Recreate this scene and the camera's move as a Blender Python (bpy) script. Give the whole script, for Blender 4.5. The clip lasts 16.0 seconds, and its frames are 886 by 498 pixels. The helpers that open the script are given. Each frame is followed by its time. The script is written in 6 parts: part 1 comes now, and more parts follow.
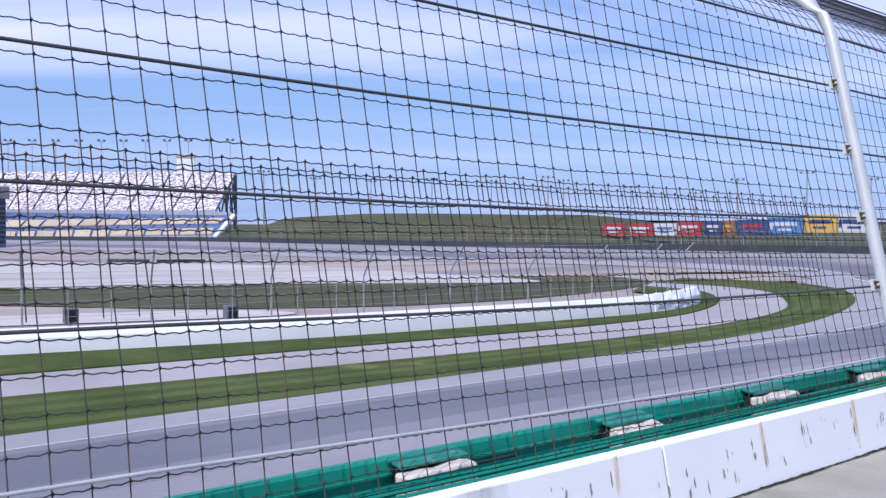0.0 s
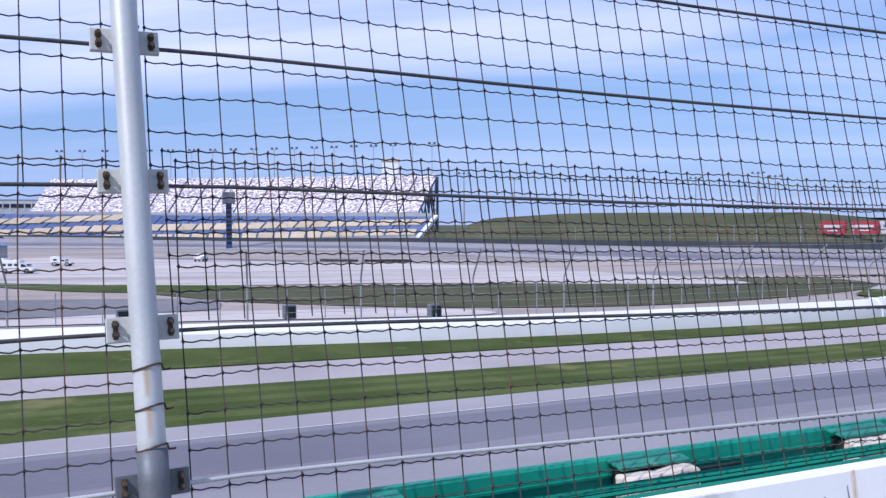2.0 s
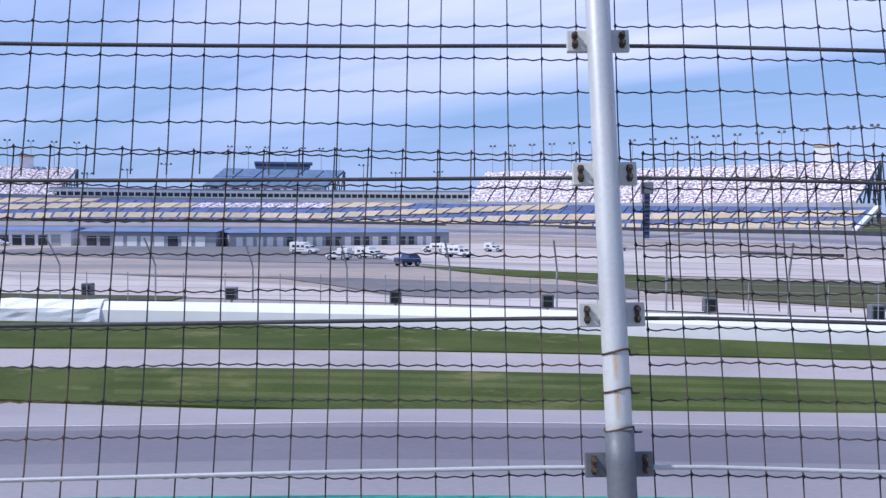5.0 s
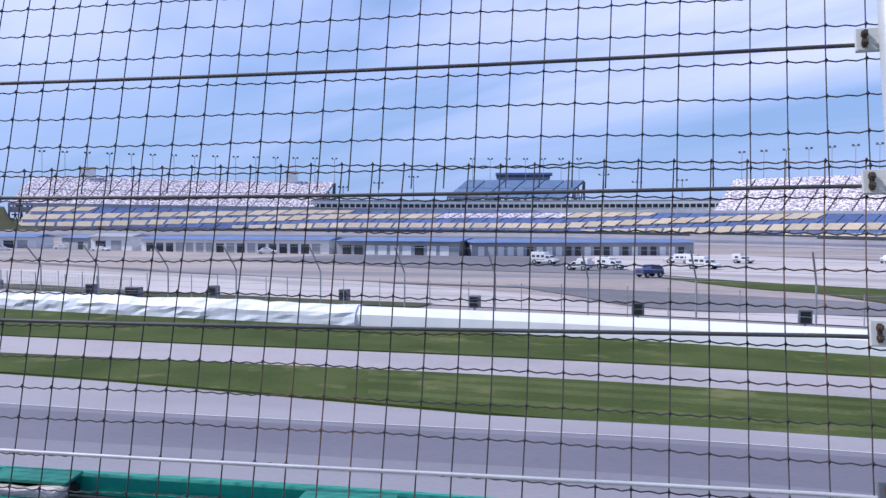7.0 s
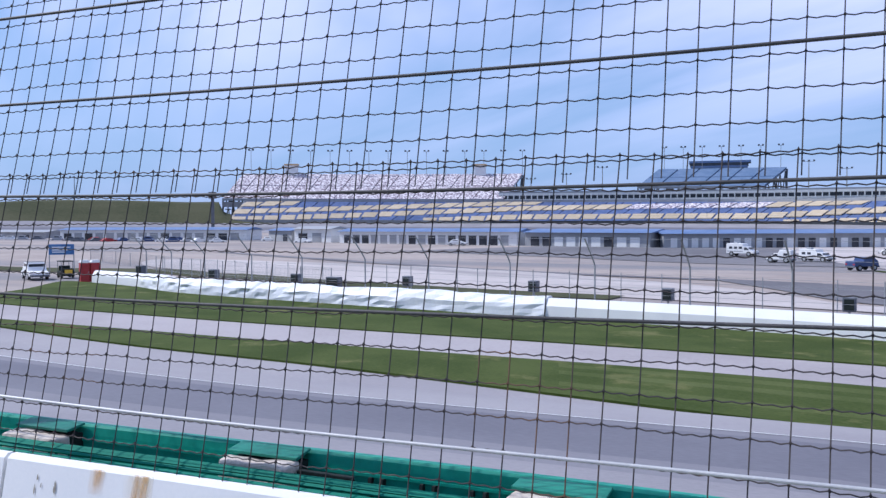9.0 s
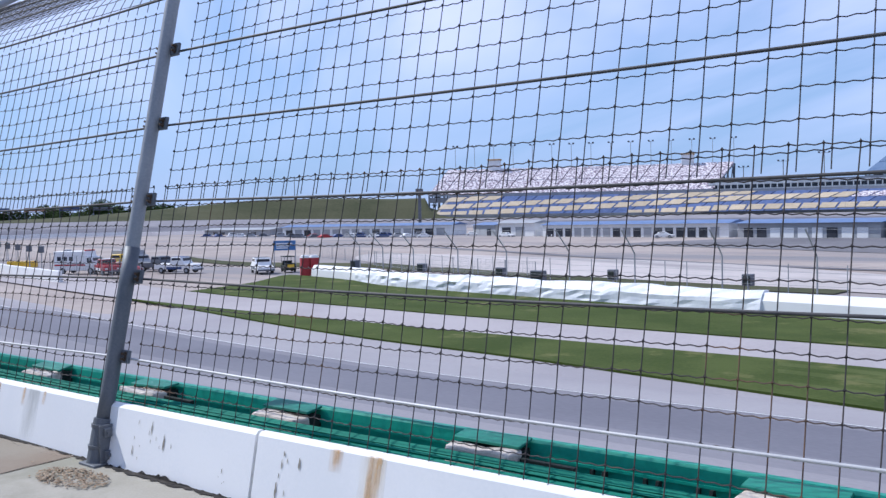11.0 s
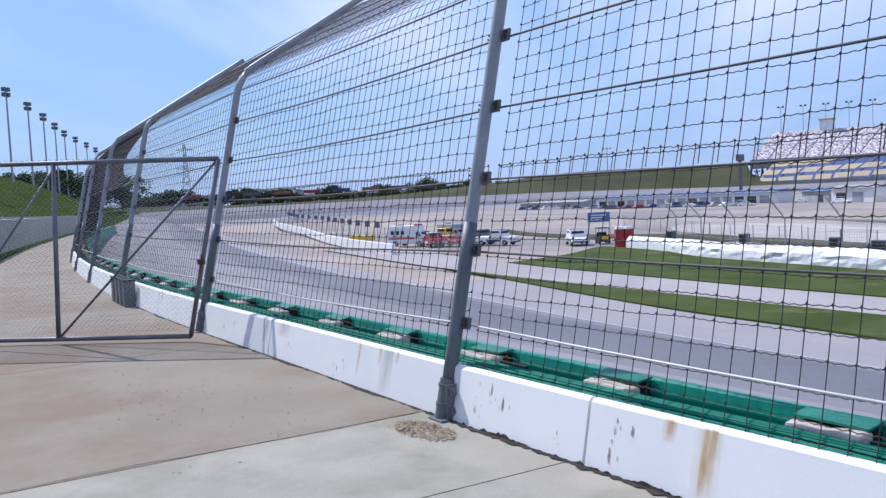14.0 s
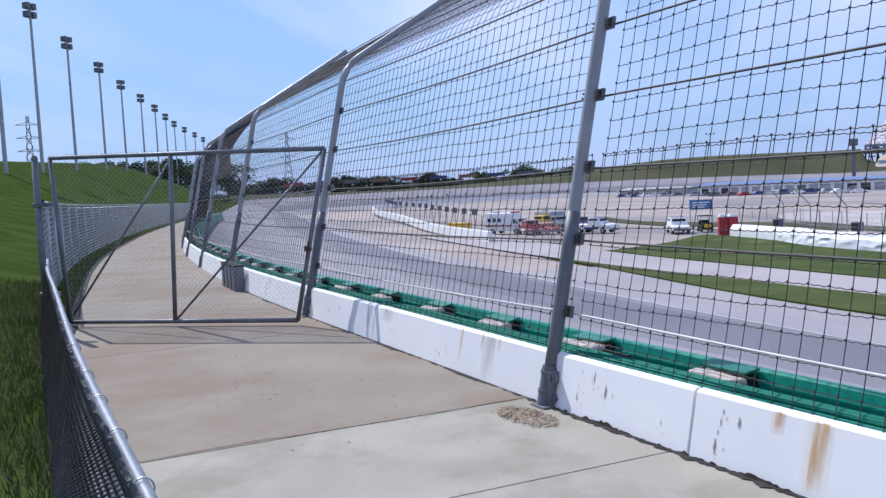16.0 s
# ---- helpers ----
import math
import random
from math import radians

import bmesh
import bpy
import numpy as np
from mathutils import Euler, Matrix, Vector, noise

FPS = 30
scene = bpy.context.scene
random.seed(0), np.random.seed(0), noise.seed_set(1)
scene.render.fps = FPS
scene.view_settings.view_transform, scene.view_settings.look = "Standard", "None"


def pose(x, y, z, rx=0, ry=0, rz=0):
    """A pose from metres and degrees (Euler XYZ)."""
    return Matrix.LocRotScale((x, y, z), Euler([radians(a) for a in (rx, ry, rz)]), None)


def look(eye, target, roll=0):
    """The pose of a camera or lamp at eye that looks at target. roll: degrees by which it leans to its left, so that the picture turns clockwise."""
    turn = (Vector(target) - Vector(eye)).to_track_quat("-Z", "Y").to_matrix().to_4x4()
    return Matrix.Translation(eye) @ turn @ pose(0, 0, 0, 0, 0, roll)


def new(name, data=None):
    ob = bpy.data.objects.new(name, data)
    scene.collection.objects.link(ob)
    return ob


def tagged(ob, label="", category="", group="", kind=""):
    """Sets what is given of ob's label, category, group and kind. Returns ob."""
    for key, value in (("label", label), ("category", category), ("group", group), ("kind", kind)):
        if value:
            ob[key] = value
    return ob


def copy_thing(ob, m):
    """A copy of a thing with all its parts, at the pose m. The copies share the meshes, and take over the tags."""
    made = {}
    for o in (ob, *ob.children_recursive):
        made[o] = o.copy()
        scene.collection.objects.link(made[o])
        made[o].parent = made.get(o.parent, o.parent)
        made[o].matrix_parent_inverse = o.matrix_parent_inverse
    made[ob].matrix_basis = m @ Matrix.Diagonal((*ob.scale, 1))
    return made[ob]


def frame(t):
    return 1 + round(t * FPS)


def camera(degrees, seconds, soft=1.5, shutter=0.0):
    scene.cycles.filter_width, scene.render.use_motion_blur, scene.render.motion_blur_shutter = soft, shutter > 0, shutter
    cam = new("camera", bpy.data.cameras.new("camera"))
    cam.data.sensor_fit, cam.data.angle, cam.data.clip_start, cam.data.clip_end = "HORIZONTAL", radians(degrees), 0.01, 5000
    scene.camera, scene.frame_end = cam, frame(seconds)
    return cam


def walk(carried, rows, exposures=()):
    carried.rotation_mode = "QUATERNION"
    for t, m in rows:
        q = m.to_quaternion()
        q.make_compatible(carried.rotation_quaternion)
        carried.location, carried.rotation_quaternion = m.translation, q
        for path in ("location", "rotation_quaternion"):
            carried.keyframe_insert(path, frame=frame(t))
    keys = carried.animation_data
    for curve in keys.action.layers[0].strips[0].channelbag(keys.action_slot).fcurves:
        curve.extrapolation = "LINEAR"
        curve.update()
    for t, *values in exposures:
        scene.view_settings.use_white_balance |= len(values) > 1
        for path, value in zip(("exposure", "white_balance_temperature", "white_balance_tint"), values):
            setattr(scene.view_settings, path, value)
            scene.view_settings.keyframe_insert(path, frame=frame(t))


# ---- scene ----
cam = camera(54.0, 16.0, soft=1.4)
# seconds, x, y, z, yaw, pitch, lean
ROWS = [
    (0.0, -0.236, -0.110, 1.594, -3.312, -1.423, 0.094),
    (0.5, -0.252, -0.130, 1.595, -0.728, -1.989, 0.038),
    (1.0, -0.284, -0.145, 1.590, 2.053, -1.976, -0.016),
    (1.5, -0.316, -0.155, 1.597, 6.486, -1.654, -0.082),
    (2.0, -0.336, -0.172, 1.597, 9.715, -1.391, -0.323),
    (2.5, -0.382, -0.182, 1.597, 16.236, -0.838, -0.455),
    (3.0, -0.396, -0.226, 1.594, 22.346, -0.027, -0.302),
    (3.5, -0.425, -0.243, 1.598, 26.626, -0.270, -0.152),
    (3.7, -0.439, -0.246, 1.596, 28.255, -0.731, -0.100),
    (5.8, -0.517, -0.316, 1.607, 42.646, -1.686, 0.173),
    (6.0, -0.527, -0.328, 1.608, 44.526, -1.543, 0.126),
    (6.5, -0.534, -0.363, 1.607, 48.768, -1.388, 0.031),
    (7.0, -0.537, -0.396, 1.606, 52.338, -1.390, 0.089),
    (7.5, -0.553, -0.439, 1.610, 55.794, -1.542, -0.069),
    (8.0, -0.560, -0.463, 1.612, 58.962, -1.649, -0.168),
    (8.5, -0.575, -0.482, 1.607, 61.672, -1.981, -0.283),
    (9.0, -0.574, -0.505, 1.606, 64.666, -1.921, -0.301),
    (9.5, -0.571, -0.529, 1.606, 68.322, -1.807, -0.441),
    (9.7, -0.565, -0.547, 1.612, 69.970, -1.950, -0.586),
    (11.8, -0.497, -0.614, 1.613, 82.429, -2.544, -1.543),
    (12.0, -0.487, -0.615, 1.615, 83.703, -2.755, -1.633),
    (12.5, -0.484, -0.638, 1.618, 86.982, -2.892, -2.062),
    (13.0, -0.451, -0.663, 1.616, 91.116, -3.132, -2.549),
    (13.5, -0.427, -0.688, 1.628, 94.796, -3.094, -2.454),
    (14.0, -0.389, -0.712, 1.633, 98.499, -3.284, -2.888),
    (14.5, -0.367, -0.727, 1.636, 101.628, -3.381, -2.708),
    (15.0, -0.317, -0.737, 1.642, 103.681, -3.609, -2.652),
    (15.5, -0.294, -0.738, 1.647, 104.373, -3.643, -2.944),
    (16.0, -0.285, -0.744, 1.649, 104.890, -3.795, -2.986),
]
walk(cam, [(t, Matrix.Translation((x, y, z)) @ pose(0, 0, 0, 0, 0, yaw) @ pose(0, 0, 0, 90 + pitch, 0, 0) @ pose(0, 0, 0, 0, 0, roll))
           for t, x, y, z, yaw, pitch, roll in ROWS], [(0.0, 0.06, 5800, 17), (3.0, 0.02, 5790, 15), (6.5, 0.0, 5790, 16), (9.5, 0.03, 5840, 11), (12.5, 0.12, 5960, 10), (16.0, 0.12, 5970, 12)])

# ---- light ----
SUN_FROM = Vector((-0.61, -0.792, 0.0)).normalized()
SUN_UP = radians(47)
world = bpy.data.worlds.new("sky_world")
scene.world = world
world.use_nodes = True
wn, wl = world.node_tree.nodes, world.node_tree.links
wn.clear()
w_out = wn.new("ShaderNodeOutputWorld")
w_bg = wn.new("ShaderNodeBackground")
sky = wn.new("ShaderNodeTexSky")
sky.sky_type = "NISHITA"
sky.sun_disc = False
sky.sun_elevation = SUN_UP
sky.sun_rotation = math.atan2(SUN_FROM.x, SUN_FROM.y)
sky.air_density, sky.dust_density, sky.ozone_density = 1.3, 0.05, 4.0
# thin high cloud in long streaks
tc = wn.new("ShaderNodeTexCoord")
sep = wn.new("ShaderNodeSeparateXYZ")
wl.new(tc.outputs["Generated"], sep.inputs[0])
zz = wn.new("ShaderNodeMath"); zz.operation = "ADD"; zz.inputs[1].default_value = 0.12
wl.new(sep.outputs[2], zz.inputs[0])
dx = wn.new("ShaderNodeMath"); dx.operation = "DIVIDE"
dy = wn.new("ShaderNodeMath"); dy.operation = "DIVIDE"
wl.new(sep.outputs[0], dx.inputs[0]); wl.new(zz.outputs[0], dx.inputs[1])
wl.new(sep.outputs[1], dy.inputs[0]); wl.new(zz.outputs[0], dy.inputs[1])
comb = wn.new("ShaderNodeCombineXYZ")
wl.new(dx.outputs[0], comb.inputs[0]); wl.new(dy.outputs[0], comb.inputs[1])
mp = wn.new("ShaderNodeMapping")
mp.inputs["Rotation"].default_value = (0, 0, radians(-35))
mp.inputs["Scale"].default_value = (0.28, 0.95, 1)
mp.inputs["Location"].default_value = (0.35, 0.2, 0)
wl.new(comb.outputs[0], mp.inputs[0])
cn = wn.new("ShaderNodeTexNoise")
cn.inputs["Scale"].default_value = 1.1
cn.inputs["Detail"].default_value = 5
cn.inputs["Roughness"].default_value = 0.5
cn.inputs["Distortion"].default_value = 0.5
wl.new(mp.outputs[0], cn.inputs["Vector"])
cr = wn.new("ShaderNodeMapRange")
cr.inputs["From Min"].default_value, cr.inputs["From Max"].default_value = 0.36, 0.66
cr.inputs["To Min"].default_value, cr.inputs["To Max"].default_value = 0.10, 0.95
wl.new(cn.outputs["Fac"], cr.inputs["Value"])
lowf = wn.new("ShaderNodeMapRange")
lowf.inputs["From Min"].default_value, lowf.inputs["From Max"].default_value = 0.0, 0.42
lowf.inputs["To Min"].default_value, lowf.inputs["To Max"].default_value = 0.82, 0.25
wl.new(sep.outputs[2], lowf.inputs["Value"])
clear = wn.new("ShaderNodeMixRGB")
clear.inputs["Color2"].default_value = (2.4, 4.05, 7.5, 1)
wl.new(lowf.outputs[0], clear.inputs["Fac"])
wl.new(sky.outputs[0], clear.inputs["Color1"])
fade = wn.new("ShaderNodeMapRange")
fade.interpolation_type = "SMOOTHSTEP"
fade.inputs["From Min"].default_value, fade.inputs["From Max"].default_value = 0.05, 0.24
fade.inputs["To Min"].default_value = 0.22
wl.new(sep.outputs[2], fade.inputs["Value"])
cf = wn.new("ShaderNodeMath"); cf.operation = "MULTIPLY"
wl.new(cr.outputs[0], cf.inputs[0]); wl.new(fade.outputs[0], cf.inputs[1])
side_f = wn.new("ShaderNodeMapRange")
side_f.interpolation_type = "SMOOTHSTEP"
side_f.inputs["From Min"].default_value, side_f.inputs["From Max"].default_value = -0.30, 0.12
side_f.inputs["To Min"].default_value, side_f.inputs["To Max"].default_value = 0.62, 1.0
wl.new(sep.outputs[1], side_f.inputs["Value"])
cg = wn.new("ShaderNodeMath"); cg.operation = "MULTIPLY"
wl.new(cf.outputs[0], cg.inputs[0]); wl.new(side_f.outputs[0], cg.inputs[1])
cm = wn.new("ShaderNodeMixRGB")
cm.inputs["Color2"].default_value = (8.4, 8.6, 11.8, 1)
wl.new(cg.outputs[0], cm.inputs["Fac"])
wl.new(clear.outputs[0], cm.inputs["Color1"])
wl.new(cm.outputs[0], w_bg.inputs["Color"])
w_bg.inputs["Strength"].default_value = 0.105
wl.new(w_bg.outputs[0], w_out.inputs[0])

sun = new("sun", bpy.data.lights.new("sun", "SUN"))
sun.data.energy, sun.data.angle, sun.data.color = 4.0, radians(0.5), (1.0, 0.95, 0.88)
sun_dir = SUN_FROM * math.cos(SUN_UP) + Vector((0, 0, math.sin(SUN_UP)))
sun.matrix_world = look(tuple(sun_dir * 300), (0, 0, 0))
scene.view_settings.exposure = 0.0


# ---- materials ----
def mat(name, c1, c2=None, rough=0.8, scale=3.0, fine=40.0, bump=0.15, metal=0.0, lo=0.35, hi=0.65, vary=0.0, stain=None, stain_scale=0.6, stain_lo=0.55, spec=0.4, streak=None):
    """A surface of two colours in coarse and fine noise, with relief; vary: piece to piece; stain: a third colour in patches."""
    m = bpy.data.materials.new(name)
    m.use_nodes = True
    n, l = m.node_tree.nodes, m.node_tree.links
    b = n["Principled BSDF"]
    c2 = c2 or tuple(v * 0.8 for v in c1)
    co = n.new("ShaderNodeTexCoord")
    geo = n.new("ShaderNodeNewGeometry")
    a = n.new("ShaderNodeTexNoise"); a.inputs["Scale"].default_value = scale; a.inputs["Detail"].default_value = 6
    d = n.new("ShaderNodeTexNoise"); d.inputs["Scale"].default_value = fine; d.inputs["Detail"].default_value = 3
    l.new(geo.outputs["Position"], a.inputs["Vector"]); l.new(geo.outputs["Position"], d.inputs["Vector"])
    mixf = n.new("ShaderNodeMath"); mixf.operation = "MULTIPLY_ADD"
    l.new(d.outputs["Fac"], mixf.inputs[0]); mixf.inputs[1].default_value = 0.45
    sub = n.new("ShaderNodeMath"); sub.operation = "SUBTRACT"; l.new(a.outputs["Fac"], sub.inputs[0]); sub.inputs[1].default_value = 0.22
    l.new(sub.outputs[0], mixf.inputs[2])
    r = n.new("ShaderNodeMapRange")
    r.inputs["From Min"].default_value, r.inputs["From Max"].default_value = lo, hi
    l.new(mixf.outputs[0], r.inputs["Value"])
    mx = n.new("ShaderNodeMixRGB")
    mx.inputs["Color1"].default_value, mx.inputs["Color2"].default_value = (*c1, 1), (*c2, 1)
    l.new(r.outputs[0], mx.inputs["Fac"])
    col = mx.outputs[0]
    if stain:
        s = n.new("ShaderNodeTexNoise"); s.inputs["Scale"].default_value = stain_scale; s.inputs["Detail"].default_value = 7; s.inputs["Roughness"].default_value = 0.65
        if streak:
            mpg = n.new("ShaderNodeMapping"); mpg.vector_type = "TEXTURE"
            mpg.inputs["Rotation"].default_value = (0, 0, radians(streak[0])); mpg.inputs["Scale"].default_value = (1 / streak[1], 1, 1)
            l.new(geo.outputs["Position"], mpg.inputs[0]); l.new(mpg.outputs[0], s.inputs["Vector"])
            s.inputs["Scale"].default_value = stain_scale * 3
        else:
            l.new(geo.outputs["Position"], s.inputs["Vector"])
        sr = n.new("ShaderNodeMapRange"); sr.inputs["From Min"].default_value, sr.inputs["From Max"].default_value = stain_lo, stain_lo + 0.12
        l.new(s.outputs["Fac"], sr.inputs["Value"])
        m2 = n.new("ShaderNodeMixRGB"); m2.inputs["Color2"].default_value = (*stain, 1)
        l.new(sr.outputs[0], m2.inputs["Fac"]); l.new(col, m2.inputs["Color1"]); col = m2.outputs[0]
    if vary:
        oi = n.new("ShaderNodeObjectInfo")
        h = n.new("ShaderNodeHueSaturation")
        vr = n.new("ShaderNodeMapRange"); vr.inputs["To Min"].default_value, vr.inputs["To Max"].default_value = 1 - vary, 1 + vary
        l.new(oi.outputs["Random"], vr.inputs["Value"]); l.new(vr.outputs[0], h.inputs["Value"])
        l.new(col, h.inputs["Color"]); col = h.outputs[0]
    l.new(col, b.inputs["Base Color"])
    b.inputs["Roughness"].default_value = rough
    b.inputs["Metallic"].default_value = metal
    b.inputs["Specular IOR Level"].default_value = spec
    if bump:
        bp = n.new("ShaderNodeBump"); bp.inputs["Strength"].default_value = bump; bp.inputs["Distance"].default_value = 0.02
        l.new(d.outputs["Fac"], bp.inputs["Height"]); l.new(bp.outputs[0], b.inputs["Normal"])
    return m


M = {}
M["asphalt"] = mat("asphalt", (0.235, 0.222, 0.24), (0.295, 0.28, 0.295), 0.9, 0.12, 9.0, 0.1)
M["lane_edge"] = mat("groove_edge", (0.185, 0.178, 0.2), (0.23, 0.22, 0.24), 0.85, 0.1, 6.0, 0.1)
M["lane"] = mat("worn_groove", (0.135, 0.13, 0.155), (0.175, 0.17, 0.195), 0.8, 0.1, 6.0, 0.1)
M["light_lane"] = mat("pale_asphalt", (0.29, 0.27, 0.285), (0.34, 0.32, 0.33), 0.9, 0.12, 6.0, 0.1)
M["apron"] = mat("apron_asphalt", (0.32, 0.29, 0.295), (0.39, 0.355, 0.36), 0.9, 0.15, 6.0, 0.1)
M["infield"] = mat("infield_paving", (0.305, 0.255, 0.23), (0.395, 0.335, 0.30), 0.95, 0.05, 0.7, 0.0, stain=(0.225, 0.21, 0.215), stain_scale=0.02, stain_lo=0.49, streak=(37, 0.16))
M["dark_paving"] = mat("dark_paving", (0.125, 0.12, 0.13), (0.19, 0.18, 0.19), 0.9, 0.05, 1.0, 0.0, stain=(0.27, 0.25, 0.245), stain_scale=0.02, stain_lo=0.55, streak=(37, 0.16))
M["grass"] = mat("grass", (0.045, 0.066, 0.015), (0.074, 0.096, 0.027), 0.95, 0.25, 7.0, 0.5, stain=(0.15, 0.15, 0.06), stain_scale=0.35, stain_lo=0.58, spec=0.1)
M["dry_grass"] = mat("dry_bank_grass", (0.062, 0.068, 0.036), (0.092, 0.092, 0.052), 0.95, 0.05, 0.8, 0.2, spec=0.1)
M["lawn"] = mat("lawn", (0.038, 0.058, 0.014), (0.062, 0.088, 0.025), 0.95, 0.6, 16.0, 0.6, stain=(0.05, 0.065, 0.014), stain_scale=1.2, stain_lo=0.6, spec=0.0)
M["concrete"] = mat("walkway_concrete", (0.325, 0.302, 0.252), (0.39, 0.362, 0.305), 0.9, 1.3, 60.0, 0.12, vary=0.05, stain=(0.275, 0.262, 0.205), stain_scale=0.7, stain_lo=0.50)
M["white_wall"] = mat("white_painted_concrete", (0.80, 0.81, 0.82), (0.85, 0.85, 0.85), 0.65, 1.5, 50.0, 0.03)
M["chip"] = mat("bare_concrete", (0.36, 0.33, 0.28), (0.24, 0.22, 0.19), 0.95, 8.0, 70.0, 0.3)
M["rust"] = mat("rust_stain", (0.55, 0.34, 0.16), (0.68, 0.53, 0.36), 0.9, 4.0, 40.0, 0.1)
def fading_stain(name, colour, strength):
    """A run-off stain that thins towards its foot and its sides."""
    m = bpy.data.materials.new(name)
    m.use_nodes = True
    n, l = m.node_tree.nodes, m.node_tree.links
    bs_, out_ = n["Principled BSDF"], n["Material Output"]
    bs_.inputs["Base Color"].default_value = (*colour, 1); bs_.inputs["Roughness"].default_value = 0.85
    tcg = n.new("ShaderNodeTexCoord"); sp = n.new("ShaderNodeSeparateXYZ"); l.new(tcg.outputs["Generated"], sp.inputs[0])
    ab = n.new("ShaderNodeMath"); ab.operation = "PINGPONG"; ab.inputs[1].default_value = 0.5; l.new(sp.outputs[0], ab.inputs[0])
    ns = n.new("ShaderNodeTexNoise"); ns.inputs["Scale"].default_value = 30; ns.inputs["Detail"].default_value = 5
    gm = n.new("ShaderNodeNewGeometry"); mpn = n.new("ShaderNodeMapping"); mpn.inputs["Scale"].default_value = (1, 1, 0.12)
    l.new(gm.outputs["Position"], mpn.inputs[0]); l.new(mpn.outputs[0], ns.inputs["Vector"])
    m1 = n.new("ShaderNodeMath"); m1.operation = "MULTIPLY"; pw = n.new("ShaderNodeMath"); pw.operation = "POWER"; pw.inputs[1].default_value = 0.45; l.new(sp.outputs[2], pw.inputs[0]); l.new(ab.outputs[0], m1.inputs[0]); l.new(pw.outputs[0], m1.inputs[1])
    m2 = n.new("ShaderNodeMath"); m2.operation = "MULTIPLY"; l.new(m1.outputs[0], m2.inputs[0]); l.new(ns.outputs["Fac"], m2.inputs[1])
    m3 = n.new("ShaderNodeMath"); m3.operation = "MULTIPLY"; m3.use_clamp = True; l.new(m2.outputs[0], m3.inputs[0]); m3.inputs[1].default_value = strength
    tr_ = n.new("ShaderNodeBsdfTransparent"); mxs = n.new("ShaderNodeMixShader")
    l.new(m3.outputs[0], mxs.inputs[0]); l.new(tr_.outputs[0], mxs.inputs[1]); l.new(bs_.outputs[0], mxs.inputs[2]); l.new(mxs.outputs[0], out_.inputs[0])
    return m


M["rust_run"] = fading_stain("rust_run", (0.68, 0.41, 0.16), 2.0)
M["rust_run_pale"] = fading_stain("pale_rust_run", (0.76, 0.63, 0.42), 1.5)
M["dirt_run"] = fading_stain("dirt_run", (0.33, 0.34, 0.30), 1.3)
M["rust_pale"] = mat("pale_rust_stain", (0.68, 0.58, 0.44), (0.74, 0.67, 0.57), 0.9, 6.0, 40.0, 0.05)
M["green"] = mat("green_painted_steel", (0.012, 0.26, 0.18), (0.02, 0.34, 0.24), 0.45, 1.2, 30.0, 0.06)
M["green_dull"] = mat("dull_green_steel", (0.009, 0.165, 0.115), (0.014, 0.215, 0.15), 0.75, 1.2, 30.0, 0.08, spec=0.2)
M["green_worn"] = mat("worn_green_sheet", (0.010, 0.16, 0.11), (0.02, 0.24, 0.165), 0.5, 3.0, 25.0, 0.1, stain=(0.26, 0.38, 0.33), stain_scale=9.0, stain_lo=0.60)
M["foam"] = mat("weathered_foam", (0.56, 0.48, 0.41), (0.68, 0.62, 0.56), 0.95, 9.0, 60.0, 0.4)
M["black"] = mat("black_plastic_and_shade", (0.008, 0.016, 0.014), (0.014, 0.022, 0.02), 0.8, 4.0, 40.0, 0.1)
# the galvanised pipe again, darkened for posts seen on their shaded side
M["post_mid"] = mat("shaded_pipe", (0.27, 0.285, 0.31), (0.35, 0.36, 0.38), 0.5, 2.5, 60.0, 0.05, metal=0.25)
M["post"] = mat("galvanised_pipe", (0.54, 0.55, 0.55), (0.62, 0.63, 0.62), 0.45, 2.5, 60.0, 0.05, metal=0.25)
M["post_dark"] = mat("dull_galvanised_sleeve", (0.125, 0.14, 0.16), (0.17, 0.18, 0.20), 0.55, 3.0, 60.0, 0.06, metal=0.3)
M["plate"] = mat("galvanised_plate", (0.52, 0.53, 0.50), (0.60, 0.60, 0.57), 0.6, 5.0, 60.0, 0.08, metal=0.0)
M["bolt"] = mat("rusty_bolt", (0.06, 0.05, 0.04), (0.14, 0.09, 0.06), 0.7, 30.0, 120.0, 0.2, metal=0.4)
M["wire"] = mat("weathered_wire", (0.04, 0.042, 0.052), (0.065, 0.064, 0.072), 0.7, 2.0, 30.0, 0.0, metal=0.0, stain=(0.095, 0.07, 0.058), stain_scale=0.9, stain_lo=0.58, spec=0.2)
M["grass_pale"] = mat("mown_stripe_grass", (0.066, 0.088, 0.025), (0.10, 0.12, 0.042), 0.95, 0.25, 7.0, 0.5, stain=(0.15, 0.15, 0.06), stain_scale=0.35, stain_lo=0.58, spec=0.1)
M["concrete_brown"] = mat("rust_stained_concrete", (0.235, 0.202, 0.158), (0.28, 0.245, 0.196), 0.9, 0.9, 60.0, 0.12, stain=(0.225, 0.172, 0.128), stain_scale=0.35, stain_lo=0.47)
M["wire_rust"] = mat("rusty_wire", (0.036, 0.033, 0.037), (0.062, 0.052, 0.05), 0.75, 2.0, 30.0, 0.0, stain=(0.14, 0.08, 0.047), stain_scale=1.3, stain_lo=0.54, spec=0.2)
M["cable"] = mat("steel_cable", (0.06, 0.06, 0.066), (0.10, 0.095, 0.095), 0.65, 4.0, 60.0, 0.1, metal=0.2)
